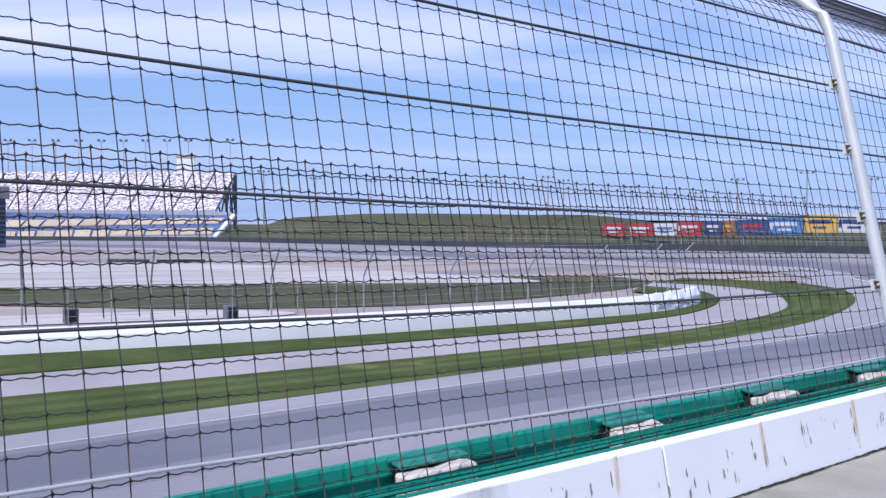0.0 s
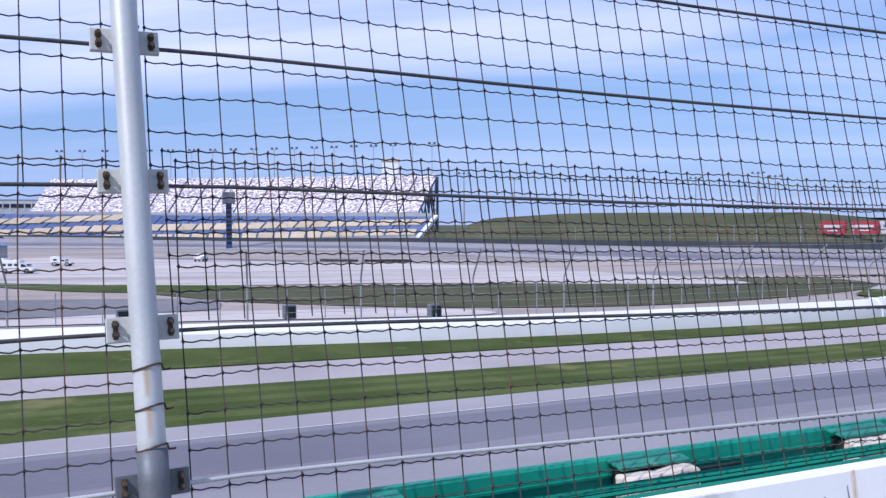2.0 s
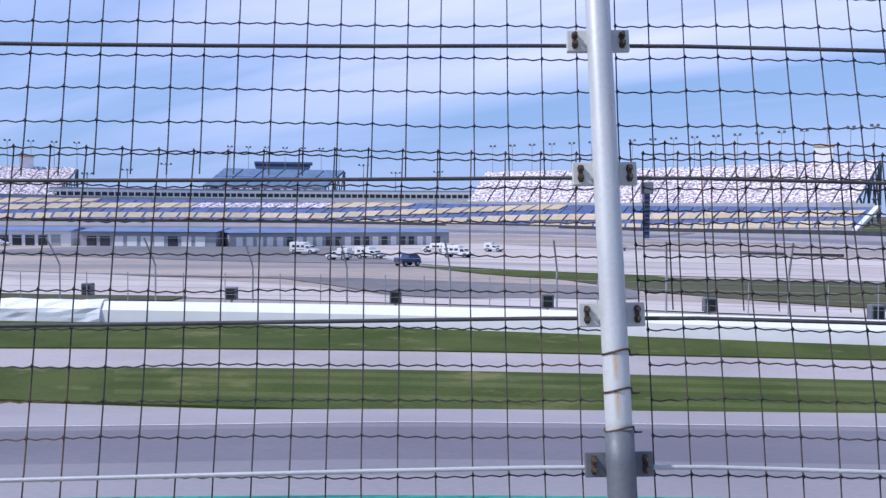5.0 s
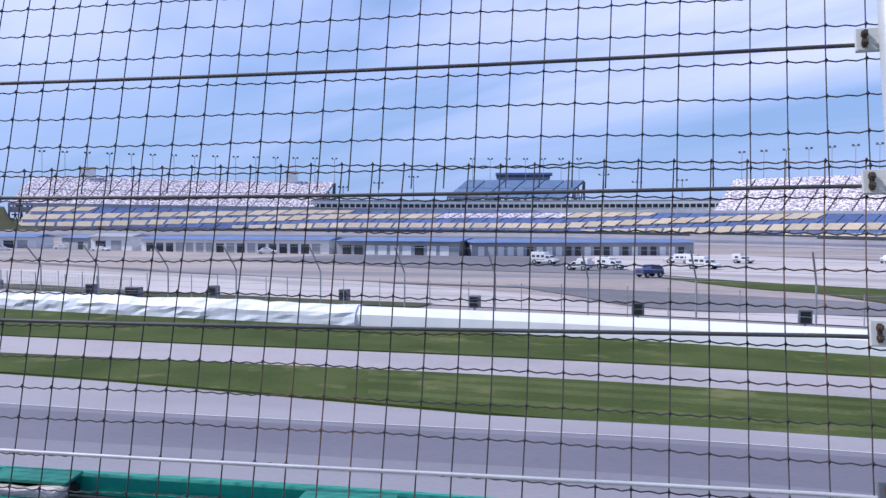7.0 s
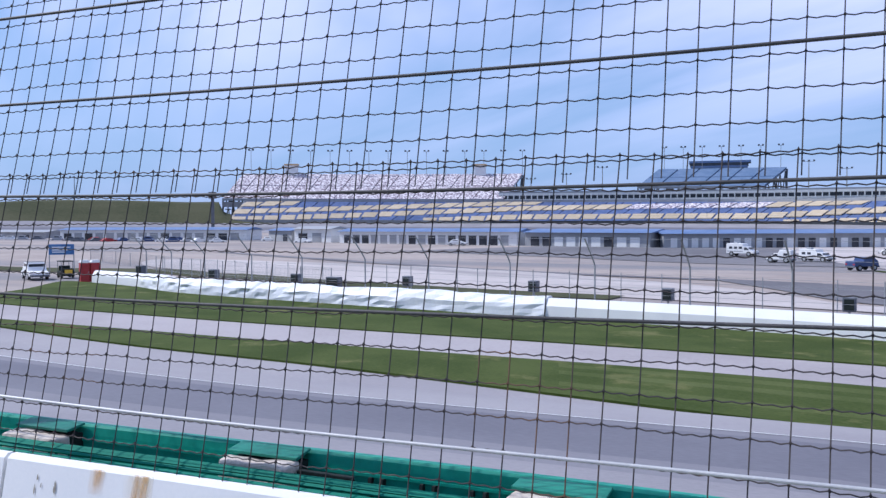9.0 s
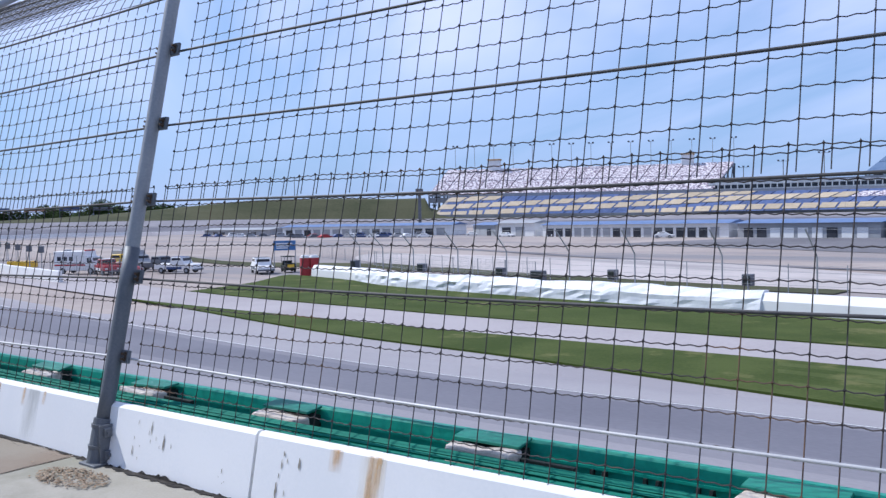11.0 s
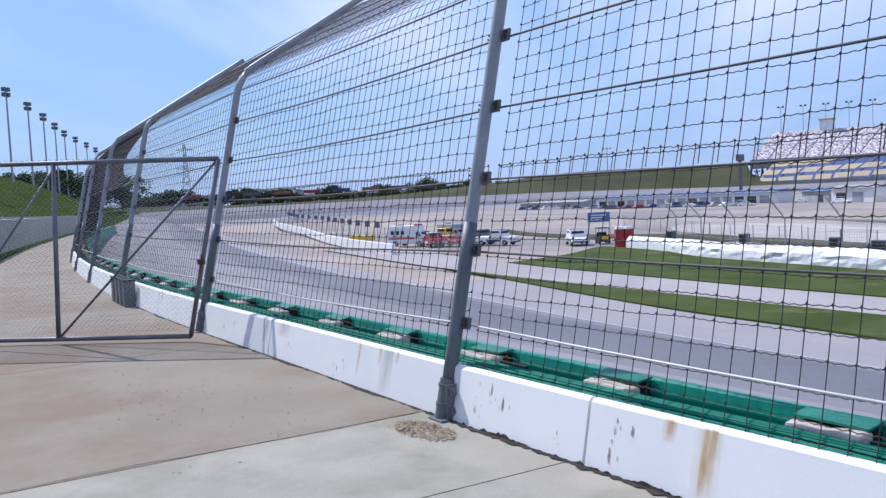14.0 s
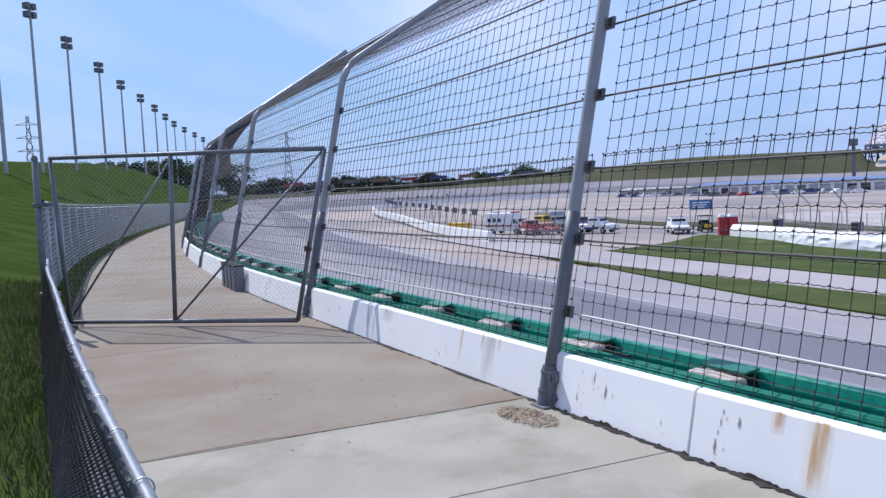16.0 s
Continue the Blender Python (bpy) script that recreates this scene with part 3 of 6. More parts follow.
# ---- walkway, white wall, barrier ----
EDGE = lambda s: float(np.interp(s, [-40, -14, -8, -5], [-2.5, -2.75, -2.95, -3.25]))
slab_joints = [-105, -90, -75, -60, -50, -40, -31, -22.5, -17.9, -13.6, -9.4, -4.95, -0.38, 1.32, 5.9, 10.4, 15.0, 19.6, 26, 33, 40]
walkway = thing("walkway", "stained pale concrete walkway slabs behind the speedway fence", "walkway", kind="structure")
for s0, s1 in zip(slab_joints[:-1], slab_joints[1:]):
    n = max(2, int((s1 - s0) / 1.0) + 1)
    ss = np.linspace(s0 + 0.008, s1 - 0.008, n)
    V = [W(s, o, z) for s in ss for o, z in ((0.02, -0.2), (0.02, 0.0), (-1.6, 0.004), (EDGE(s), 0.0), (EDGE(s), -0.2))]
    F = [(i * 5 + k, i * 5 + k + 1, (i + 1) * 5 + k + 1, (i + 1) * 5 + k) for i in range(n - 1) for k in range(4)]
    F += [(0, 1, 2, 3, 4), tuple((n - 1) * 5 + k for k in (4, 3, 2, 1, 0))]
    mesh_ob("slab", V, F, "concrete_brown" if s0 < -4 else "concrete", walkway)
strip("walkway_joint", along(-60, 40, 0.0, -0.03), along(-60, 40, -2.5, -0.03), "crack", "dark dirt in the joints of the walkway", "joint")

strip("walkway_edge", [W(s, EDGE(s) - 0.01, 0.012) for s in np.arange(-104, -5, 1.0)], [W(s, EDGE(s) - 0.13, 0.03) for s in np.arange(-104, -5, 1.0)], "crack", "dark dirt edge along the side of the concrete walkway", "edge")

WALL_H, WALL_T = 0.40, 0.09


def face(z, proud=0.003):
    """The walkway face of the wall leans back: its place at height z."""
    return -0.06 + 0.082 * max(0.0, z) / WALL_H - proud


wall_joints = [-105, -90, -75, -60, -44.5, -39.4, -34.3, -29.2, -24.1, -19.0, -13.9, -8.9, -3.8, 1.45, 5.75, 10.1, 15.2, 20.3, 26, 33, 41]
rw = thing("wall_outer", "low white painted concrete wall, chipped and rust-streaked, beside the walkway", "wall", kind="structure")
for s0, s1 in zip(wall_joints[:-1], wall_joints[1:]):
    n = max(2, int((s1 - s0) / 0.8) + 1)
    ss = np.linspace(s0 + 0.012, s1 - 0.012, n)
    prof = [(-0.04, -0.1), (face(0, 0), 0.0), (face(WALL_H - 0.02, 0), WALL_H - 0.02), (0.04, WALL_H), (WALL_T - 0.02, WALL_H), (WALL_T, WALL_H - 0.02), (WALL_T, -0.5)]
    m = len(prof)
    V = [W(s, o, z) for s in ss for o, z in prof]
    F = [(i * m + k, (i + 1) * m + k, (i + 1) * m + k + 1, i * m + k + 1) for i in range(n - 1) for k in range(m - 1)]
    F += [tuple(reversed(range(m))), tuple((n - 1) * m + k for k in range(m))]
    mesh_ob("wall_panel", V, F, "white_wall", rw)


def patch(s, z, w, h, mname, name, seed, tall=0.0, parent=None):
    """An irregular thin flake on the wall's face."""
    rng = random.Random(seed)
    k = 14
    V, c = [], []
    for i in range(k):
        a = 2 * math.pi * i / k
        rr = rng.uniform(0.45, 1.0)
        V.append(W(s + math.cos(a) * w / 2 * rr, face(z + math.sin(a) * h / 2 * rr), z + math.sin(a) * h / 2 * rr))
    return mesh_ob(name, V, [tuple(range(k))], mname, parent or rw)


rng = random.Random(7)
for s_, z_, w_, h_ in ((0.62, 0.2, 0.05, 0.14), (0.45, 0.24, 0.03, 0.12), (0.32, 0.16, 0.03, 0.09), (1.72, 0.13, 0.05, 0.13), (1.78, 0.3, 0.05, 0.09), (1.2, 0.1, 0.02, 0.05), (-1.9, 0.14, 0.03, 0.09), (-2.1, 0.12, 0.02, 0.08), (-3.2, 0.16, 0.03, 0.06),
                       (9.25, 0.27, 0.07, 0.1), (9.45, 0.16, 0.03, 0.14), (10.7, 0.17, 0.025, 0.12), (11.2, 0.12, 0.03, 0.1), (11.5, 0.24, 0.02, 0.06), (12.5, 0.2, 0.04, 0.1), (10.3, 0.1, 0.05, 0.06), (-5.0, 0.2, 0.03, 0.1), (-5.4, 0.16, 0.05, 0.08), (11.9, 0.3, 0.02, 0.08), (12.1, 0.14, 0.02, 0.07)):
    for j in range(4):
        k_ = rng.uniform(0.2, 0.6) if j else 1.0
        patch(s_ + rng.gauss(0, 0.06), z_ + rng.gauss(0, 0.045), max(0.007, w_ * k_ * 0.45), h_ * k_ * 0.9, "chip", "paint_chip", rng.random())
rng = random.Random(23)
for _ in range(34):
    patch(rng.uniform(9.0, 13.6), rng.uniform(0.08, 0.31), rng.uniform(0.010, 0.022), rng.uniform(0.04, 0.12), "chip", "paint_chip", rng.random())


def run_off(s, w, h, mname, z1=WALL_H - 0.012):
    """A thin stain down the wall's face."""
    V = [W(s + dx_ * w, face(zz_), zz_) for dx_, zz_ in ((-0.5, z1 - h), (0.5, z1 - h), (0.5, z1), (-0.5, z1))]
    mesh_ob("rust_streak", V, [(0, 1, 2, 3)], mname, rw)


for s_, w_, z0 in ((2.34, 0.18, 0.385), (2.35, 0.09, 0.34), (2.32, 0.04, 0.36), (2.08, 0.10, 0.12), (2.08, 0.05, 0.08), (7.9, 0.16, 0.34), (8.0, 0.07, 0.3), (8.45, 0.12, 0.36), (4.35, 0.14, 0.36), (4.3, 0.06, 0.34), (9.7, 0.04, 0.2), (11.05, 0.04, 0.3), (12.2, 0.05, 0.3), (12.75, 0.16, 0.37), (12.97, 0.06, 0.38), (13.4, 0.14, 0.36), (14.0, 0.16, 0.3), (-1.6, 0.05, 0.3), (-1.2, 0.05, 0.14), (-0.9, 0.05, 0.1)):
    run_off(s_, w_, z0, "rust_run" if w_ < 0.13 else "rust_run_pale")
rng2 = random.Random(31)
for k in range(10):
    run_off(rng2.uniform(-9, 15), rng2.uniform(0.06, 0.5), rng2.uniform(0.1, 0.38), "dirt_run")
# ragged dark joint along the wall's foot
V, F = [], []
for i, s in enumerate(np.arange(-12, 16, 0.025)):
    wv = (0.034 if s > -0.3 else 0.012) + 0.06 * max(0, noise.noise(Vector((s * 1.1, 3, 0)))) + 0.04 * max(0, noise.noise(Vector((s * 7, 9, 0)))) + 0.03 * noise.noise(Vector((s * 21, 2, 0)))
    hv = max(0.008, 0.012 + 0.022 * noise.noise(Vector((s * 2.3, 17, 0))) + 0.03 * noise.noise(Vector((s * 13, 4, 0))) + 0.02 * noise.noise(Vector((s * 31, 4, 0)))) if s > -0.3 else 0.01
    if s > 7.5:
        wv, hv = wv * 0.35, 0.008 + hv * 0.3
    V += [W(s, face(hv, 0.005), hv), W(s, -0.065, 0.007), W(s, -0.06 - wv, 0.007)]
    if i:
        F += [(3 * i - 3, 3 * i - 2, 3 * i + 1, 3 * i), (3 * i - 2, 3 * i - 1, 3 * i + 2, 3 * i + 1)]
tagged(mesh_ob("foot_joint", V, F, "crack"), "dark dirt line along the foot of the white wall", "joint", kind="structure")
# cracks across the walkway
for pts in (((-0.38, -0.1), (-0.36, -1.2), (-0.42, -2.2), (-0.38, -3.2)), ((-0.3, -0.12), (-0.9, -0.16), (-1.5, -0.05), (-1.9, -0.1))):
    q = spline(pts, 8)
    q[:, 0] += np.array([0.02 * noise.noise(Vector((i * 0.7, pts[0][0], 0))) for i in range(len(q))])
    a_ = np.array([W(s - 0.004, o, 0.007) for s, o in q]); b_ = np.array([W(s + 0.005, o, 0.007) for s, o in q])
    strip("walkway_crack", a_, b_, "crack", "dark crack across the concrete walkway", "crack")

# steel and foam barrier on the track side of the wall
safer = thing("safety_barrier", "green steel impact barrier with foam blocks against the white wall", "barrier")
def rail_profile(name, s0, s1, prof, mname, step=0.6, closed=True, label=""):
    n = int((s1 - s0) / step) + 1
    ss = np.linspace(s0, s1, n)
    m = len(prof)
    V = [W(s, o, z) for s in ss for o, z in prof]
    F = [(i * m + k, (i + 1) * m + k, (i + 1) * m + (k + 1) % m, i * m + (k + 1) % m) for i in range(n - 1) for k in range(m if closed else m - 1)]
    if closed:
        F += [tuple(reversed(range(m))), tuple((n - 1) * m + k for k in range(m))]
    return mesh_ob(name, V, F, mname, safer, label)


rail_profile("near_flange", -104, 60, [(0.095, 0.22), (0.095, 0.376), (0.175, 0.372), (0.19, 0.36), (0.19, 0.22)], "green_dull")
for o_r, z_r in ((0.115, 0.39), (0.165, 0.398), (0.215, 0.40), (0.265, 0.398)):
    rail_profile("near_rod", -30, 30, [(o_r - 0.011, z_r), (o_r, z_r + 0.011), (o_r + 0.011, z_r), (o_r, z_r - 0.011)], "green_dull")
rail_profile("tube_rail", -104, 110, [(0.585, -0.6), (0.585, 0.37), (0.59, 0.415), (0.60, 0.43), (0.635, 0.43), (0.65, 0.415), (0.655, 0.30), (0.655, -0.6)], "green")
rail_profile("tube_lip", -104, 60, [(0.572, 0.335), (0.572, 0.35), (0.584, 0.35), (0.584, 0.335)], "green")
rail_profile("channel_floor", -104, 60, [(0.17, -0.3), (0.17, -0.25), (0.585, -0.25), (0.585, -0.3)], "green")


def block_meshes(seed):
    """A foam pad with a weathered near face, and the dark pad behind it under a sheet-metal lid; +x end at 0."""
    rg = random.Random(seed)
    bmf = bmesh.new()
    box(bmf, -0.42, 0.0, 0.36, 0.49, -0.10, 0.372, 0.018)
    bmesh.ops.subdivide_edges(bmf, edges=[e for e in bmf.edges if e.calc_length() > 0.2], cuts=3)
    for v in bmf.verts:
        v.co += Vector((noise.noise(v.co * 7 + Vector((seed, 0, 0))) * 0.035, noise.noise(v.co * 9 + Vector((5, seed, 0))) * 0.018, noise.noise(v.co * 8 + Vector((0, 0, seed))) * 0.028))
    foam = bpy.data.meshes.new("foam_block"); bmf.to_mesh(foam); bmf.free(); foam.materials.append(M["foam"])
    bmk = bmesh.new()
    box(bmk, -0.39, -0.004, 0.47, 0.58, -0.30, 0.362, 0.0)
    bmk.normal_update()
    pad = bpy.data.meshes.new("pad"); bmk.to_mesh(pad); bmk.free(); pad.materials.append(M["black"])
    bml = bmesh.new()
    box(bml, -0.42, 0.012, 0.455, 0.583, 0.384, 0.40, 0.004)
    for v in bml.verts:
        v.co.z += 0.012 * noise.noise(v.co * 6 + Vector((seed, seed, 0))) + (0.018 if v.co.y > 0.5 else 0.0)
    lid = bpy.data.meshes.new("lid"); bml.to_mesh(lid); bml.free(); lid.materials.append(M["green_worn"])
    return foam, pad, lid


kinds = [block_meshes(q * 3.7) for q in range(4)]
bmr = bmesh.new()
vs = [bmr.verts.new((x, y, z)) for x in (-0.008, 0.008) for y, z in ((0.0, 0.0), (-0.03, 0.0), (-0.15, -0.5), (0.0, -0.5))]
for f_ in ((0, 1, 2, 3), (7, 6, 5, 4), (0, 4, 5, 1), (1, 5, 6, 2), (2, 6, 7, 3), (3, 7, 4, 0)):
    bmr.faces.new([vs[i] for i in f_])
# green steel gussets coloured black, so their shade is in the colour
rib_me = bpy.data.meshes.new("gusset"); bmr.to_mesh(rib_me); bmr.free(); rib_me.materials.append(M["black"])
bmr = bmesh.new()
box(bmr, 0.02, 0.34, 0.44, 0.47, 0.315, 0.345, 0.004)
strap_me = bpy.data.meshes.new("strap"); bmr.to_mesh(strap_me); bmr.free(); strap_me.materials.append(M["black"])
eye_path = [(-0.02, 0, -0.06), (-0.02, 0, 0.015), (-0.012, 0, 0.03), (0.0, 0, 0.035), (0.012, 0, 0.03), (0.02, 0, 0.015), (0.02, 0, -0.06)]
Vv, Ff = tubes([eye_path], 0.007, 6)
eye_me = bpy.data.meshes.new("lifting_eye"); eye_me.from_pydata([tuple(v) for v in Vv], [], Ff); eye_me.materials.append(M["bolt"])
rng = random.Random(3)
for k in range(-30, 25):
    s_e = 1.38 + (1.535 if k > 0 else 1.45) * k
    m_ = pose(*W(s_e, 0.0, 0.015 + rng.uniform(-0.012, 0.012)), 0, 0, heading(s_e) + rng.uniform(-1.5, 1.5))
    for me_, nm in zip(kinds[k % 4], ("foam_block", "pad", "lid")):
        ob = new(nm, me_); ob.parent = safer
        ob.matrix_world = m_
    for q in (0.36, 0.43, 0.64, 0.71, 0.90, 0.97) if 1 <= k <= 3 else ():
        ob = new("gusset", rib_me); ob.parent = safer
        ob.matrix_world = pose(*W(s_e + q, 0.583, 0.335), 0, 0, heading(s_e + q) + (6 if q in (0.36, 0.64, 0.90) else -6))
    if k % 2:
        ob = new("strap", strap_me); ob.parent = safer; ob.matrix_world = m_
    if k % 2 == 0:
        ob = new("lifting_eye", eye_me); ob.parent = safer
        ob.matrix_world = pose(*W(s_e + 0.16, 0.23, 0.37), 0, 0, heading(s_e) + 20)

# ---- catch fence ----
LEAN = radians(12.6)
L_BEND, ARM, ARM_A = 3.32, 2.6, radians(58)
CABLE_L = [0.72 + 0.55 * k for k in range(5)]


def fence_profile(L, off=0.0):
    """Out and up, L metres along the post from its foot; off: on the track side of it."""
    if L <= L_BEND:
        o, z, a = math.sin(LEAN) * L, math.cos(LEAN) * L, LEAN
    else:
        o, z, a = math.sin(LEAN) * L_BEND, math.cos(LEAN) * L_BEND, LEAN
        rest, turn_len = L - L_BEND, 0.45
        k = 12
        d = min(rest, turn_len) / k
        for i in range(k):
            a = LEAN + (ARM_A - LEAN) * (i + 0.5) * d / turn_len
            o += math.sin(a) * d; z += math.cos(a) * d
        if rest > turn_len:
            a = ARM_A
            o += math.sin(a) * (rest - turn_len); z += math.cos(a) * (rest - turn_len)
    return o + math.cos(a) * off, z - math.sin(a) * off


def bulge(s):
    return 0.15 * math.exp(-((s - 6.4) / 3.4) ** 2) - bow(s)


def dip(s):
    return float(np.interp(s, [7, 13, 32], [0.0, -0.09, -0.2]))


def FP(s, L, off=0.0):
    o, z = fence_profile(L, off)
    return W(s, o - 0.06 + bulge(s), z + dip(s))


L_TOP = L_BEND + ARM
fence = thing("catch_fence", "tall steel wire catch fence leaning over the track from the wall", "fence")
POSTS = [-77.0, -71.0, -65.0, -59.0, -53.0, -47.0, -41.0, -35.0, -29.0, -23.2, -17.7, -12.5, -6.35, -0.08, 6.435, 13.1, 19.4, 25.8, 32.2]
prof_path = lambda l0, l1, n: [Vector((0, *fence_profile(L))) for L in np.linspace(l0, l1, n)]


def pipe_mesh(name, l0, l1, n, r, mname):
    q = [(0.0, *fence_profile(L)) for L in np.linspace(l0, l1, n)]
    Vv, Ff = tubes([q], r, 18)
    m = len(Vv)
    Ff.append(tuple(reversed(range(18)))); Ff.append(tuple(range(m - 18, m)))
    me = bpy.data.meshes.new(name); me.from_pydata([tuple(v) for v in Vv], [], Ff); me.materials.append(M[mname])
    me.polygons.foreach_set("use_smooth", [len(p.vertices) == 4 for p in me.polygons])
    return me


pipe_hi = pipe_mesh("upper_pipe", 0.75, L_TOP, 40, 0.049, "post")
pipe_hi_shaded = pipe_mesh("upper_pipe", 0.75, L_TOP, 40, 0.049, "post_mid")
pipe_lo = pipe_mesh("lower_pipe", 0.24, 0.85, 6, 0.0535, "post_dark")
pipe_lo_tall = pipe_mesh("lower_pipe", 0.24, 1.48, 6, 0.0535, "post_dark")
bms = bmesh.new()
o_, z_ = fence_profile(0.30)
cyl(bms, (0, -0.005, -0.02), (0, o_, z_), 0.070, 0.068, 20)
box(bms, -0.085, 0.11, -0.085, 0.085, -0.01, 0.016, 0.004)
for zc in (0.12, 0.26):
    o2, z2 = fence_profile(zc)
    cyl(bms, (0, o2 - 0.0, z2 - 0.012), (0, o2, z2 + 0.012), 0.077, 0.077, 20)
box(bms, 0.088, 0.10, -0.03, 0.07, 0.02, 0.27, 0.003)
for zc in (0.07, 0.22):
    cyl(bms, (0.07, 0.02, zc), (0.135, 0.02, zc), 0.014, None, 6)
    box(bms, 0.06, 0.12, -0.005, 0.05, zc - 0.03, zc + 0.03, 0.004)
sleeve_me = bpy.data.meshes.new("base_sleeve"); bms.to_mesh(sleeve_me); bms.free(); sleeve_me.materials.append(M["post_dark"])
bmb = bmesh.new()
box(bmb, -0.125, 0.125, -0.012, 0.012, -0.045, 0.045, 0.003)
plate_me = bpy.data.meshes.new("bracket"); bmb.to_mesh(plate_me); bmb.free(); plate_me.materials.append(M["plate"])
plate_low = plate_me.copy(); plate_low.materials[0] = M["post_dark"]
bmb = bmesh.new()
for dz_ in (-0.018, 0.018):
    cyl(bmb, (0, -0.045, dz_), (0, 0.02, dz_), 0.0085, 0.0085, 6)
    cyl(bmb, (0, -0.026, dz_), (0, -0.012, dz_), 0.0135, 0.0135, 6)
box(bmb, -0.009, 0.009, -0.018, -0.011, -0.034, 0.034, 0.003)
bolt_me = bpy.data.meshes.new("clamp"); bmb.to_mesh(bolt_me); bmb.free(); bolt_me.materials.append(M["bolt"])
for k, s in enumerate(POSTS):
    # posts seen from their shaded side: shade put into pipe and bracket colours
    shade_side = s < 1
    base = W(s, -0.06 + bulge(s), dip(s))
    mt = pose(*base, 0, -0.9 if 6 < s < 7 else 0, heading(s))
    e = new("post", pipe_hi if s > 1 else pipe_hi_shaded); e.parent = fence; e.matrix_world = mt
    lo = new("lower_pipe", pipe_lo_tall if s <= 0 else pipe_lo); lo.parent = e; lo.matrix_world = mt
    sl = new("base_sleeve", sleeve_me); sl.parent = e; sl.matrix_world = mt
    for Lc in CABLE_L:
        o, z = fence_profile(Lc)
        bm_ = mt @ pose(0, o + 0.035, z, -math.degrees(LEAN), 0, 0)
        br_ = new("bracket", plate_low if shade_side or Lc == CABLE_L[0] else plate_me); br_.parent = e; br_.matrix_world = bm_
        for sx in (-1, 1):
            bo = new("clamp", bolt_me); bo.parent = br_; bo.matrix_world = bm_ @ pose(sx * 0.095, 0, 0)
    if 6 < s < 7:
        for Lt in (0.86, 1.0, 1.14):
            o, z = fence_profile(Lt)
            q_ = [(math.cos(a) * 0.053, o + math.sin(a) * 0.053, z + 0.012 * math.sin(a * 1.5)) for a in np.linspace(0, 2 * math.pi, 20)]
            q_ += [(0.06, o + 0.01, z - 0.02), (0.075, o - 0.03, z - 0.01)]
            Vv, Ff = tubes([q_], 0.004, 5)
            t_ = mesh_ob("tie_wire", Vv, Ff, "bolt", e); t_.matrix_world = mt
            V = [(dx_ - 0.01, o - 0.0505 + 0.0005 + (0.05 - math.sqrt(max(0, 0.05 ** 2 - (dx_ - 0.01) ** 2))), zz_) for dx_, zz_ in ((-0.012, z - 0.10), (0.012, z - 0.10), (0.014, z), (-0.014, z))]
            for v_i, (vx, vy, vz) in enumerate(V):
                V[v_i] = (vx, vy - math.tan(LEAN) * (z - vz) - 0.002, vz)
            t_ = mesh_ob("rust_streak", V, [(0, 1, 2, 3)], "rust_run", e); t_.matrix_world = mt
bpy.context.view_layer.update()
for j, Lc in enumerate(CABLE_L + [3.38, 3.95, 4.45, 4.95, 5.45, 5.95]):
    ss = np.arange(POSTS[0], POSTS[-1] + 0.01, 0.625)
    path = [FP(s, Lc - 0.03 * math.sin(math.pi * ((s / 6.5) % 1.0)), 0.05) for s in ss]
    Vv, Ff = tubes([path], 0.0085, 6)
    mesh_ob("cable", Vv, Ff, "cable_bright" if j == 0 else "cable", fence, smooth=True)

MX, MY = 0.135, 0.1375


def wob(s, L):
    return 0.012 * noise.noise(Vector((s * 0.9, L * 0.8, 1.0))) + 0.012 * noise.noise(Vector((s * 0.35, L * 3.0, 7.0)))


def mesh_panel(s0, s1, l0, l1, ds=0.0, dl=0.0, off=0.07, seed=0.0, coarse=False, mname="wire"):
    """Woven wire between s0 and s1, l0 and l1: crimped rows, straight uprights, a knot at each crossing."""
    cols = np.arange(math.ceil(s0 / MX), math.floor(s1 / MX) + 1) * MX + ds
    rows_ = np.arange(math.ceil(l0 / MY), math.floor(l1 / MY) + 1) * MY + dl
    paths, kn = [], []
    jit = lambda s, L: (s + 0.022 * noise.noise(Vector((s * 0.6, L * 1.1, seed + 3))) + 0.012 * noise.noise(Vector((s * 3.1, L * 0.5, seed + 13))), L + wob(s + seed * 9, L) + 0.01 * noise.noise(Vector((s * 2.7, L * 4, seed))))
    sub = 1 if coarse else 4
    for L in rows_:
        q = []
        for c in cols[:-1]:
            for u in range(sub):
                s = c + MX * u / sub
                ja, jb = jit(s, L)
                cr_ = 0 if coarse else (0, -0.007, -0.002, -0.008)[u]
                q.append(FP(ja, jb + cr_, off))
        q.append(FP(*jit(cols[-1], L), off))
        paths.append(q)
    for c in cols:
        ls = [l0] + list(rows_) + [rows_[-1] + 0.006]
        paths.append([FP(*jit(c, L), off + 0.004) for L in ls])
        if not coarse:
            kn += [FP(*jit(c, L), off) for L in rows_]
    Vv, Ff = tubes(paths, 0.0033 if not coarse else 0.0033, 3)
    if kn:
        kn = np.array(kn)
        r = 0.0085
        oc = np.array([(1, 0, 0), (0, 1, 0), (-1, 0, 0), (0, -1, 0), (0, 0, 1.4), (0, 0, -1.4)]) * r
        n0 = len(Vv)
        Vv = np.vstack([Vv, (kn[:, None, :] + oc[None]).reshape(-1, 3)])
        tri = np.array([(0, 1, 4), (1, 2, 4), (2, 3, 4), (3, 0, 4), (1, 0, 5), (2, 1, 5), (3, 2, 5), (0, 3, 5)])
        Ff += (n0 + (np.arange(len(kn)) * 6)[:, None, None] + tri[None]).reshape(-1, 3).tolist()
    ob = mesh_ob("mesh_panel", Vv, Ff, mname, fence)
    ob["kind"] = "stuff"
    return ob


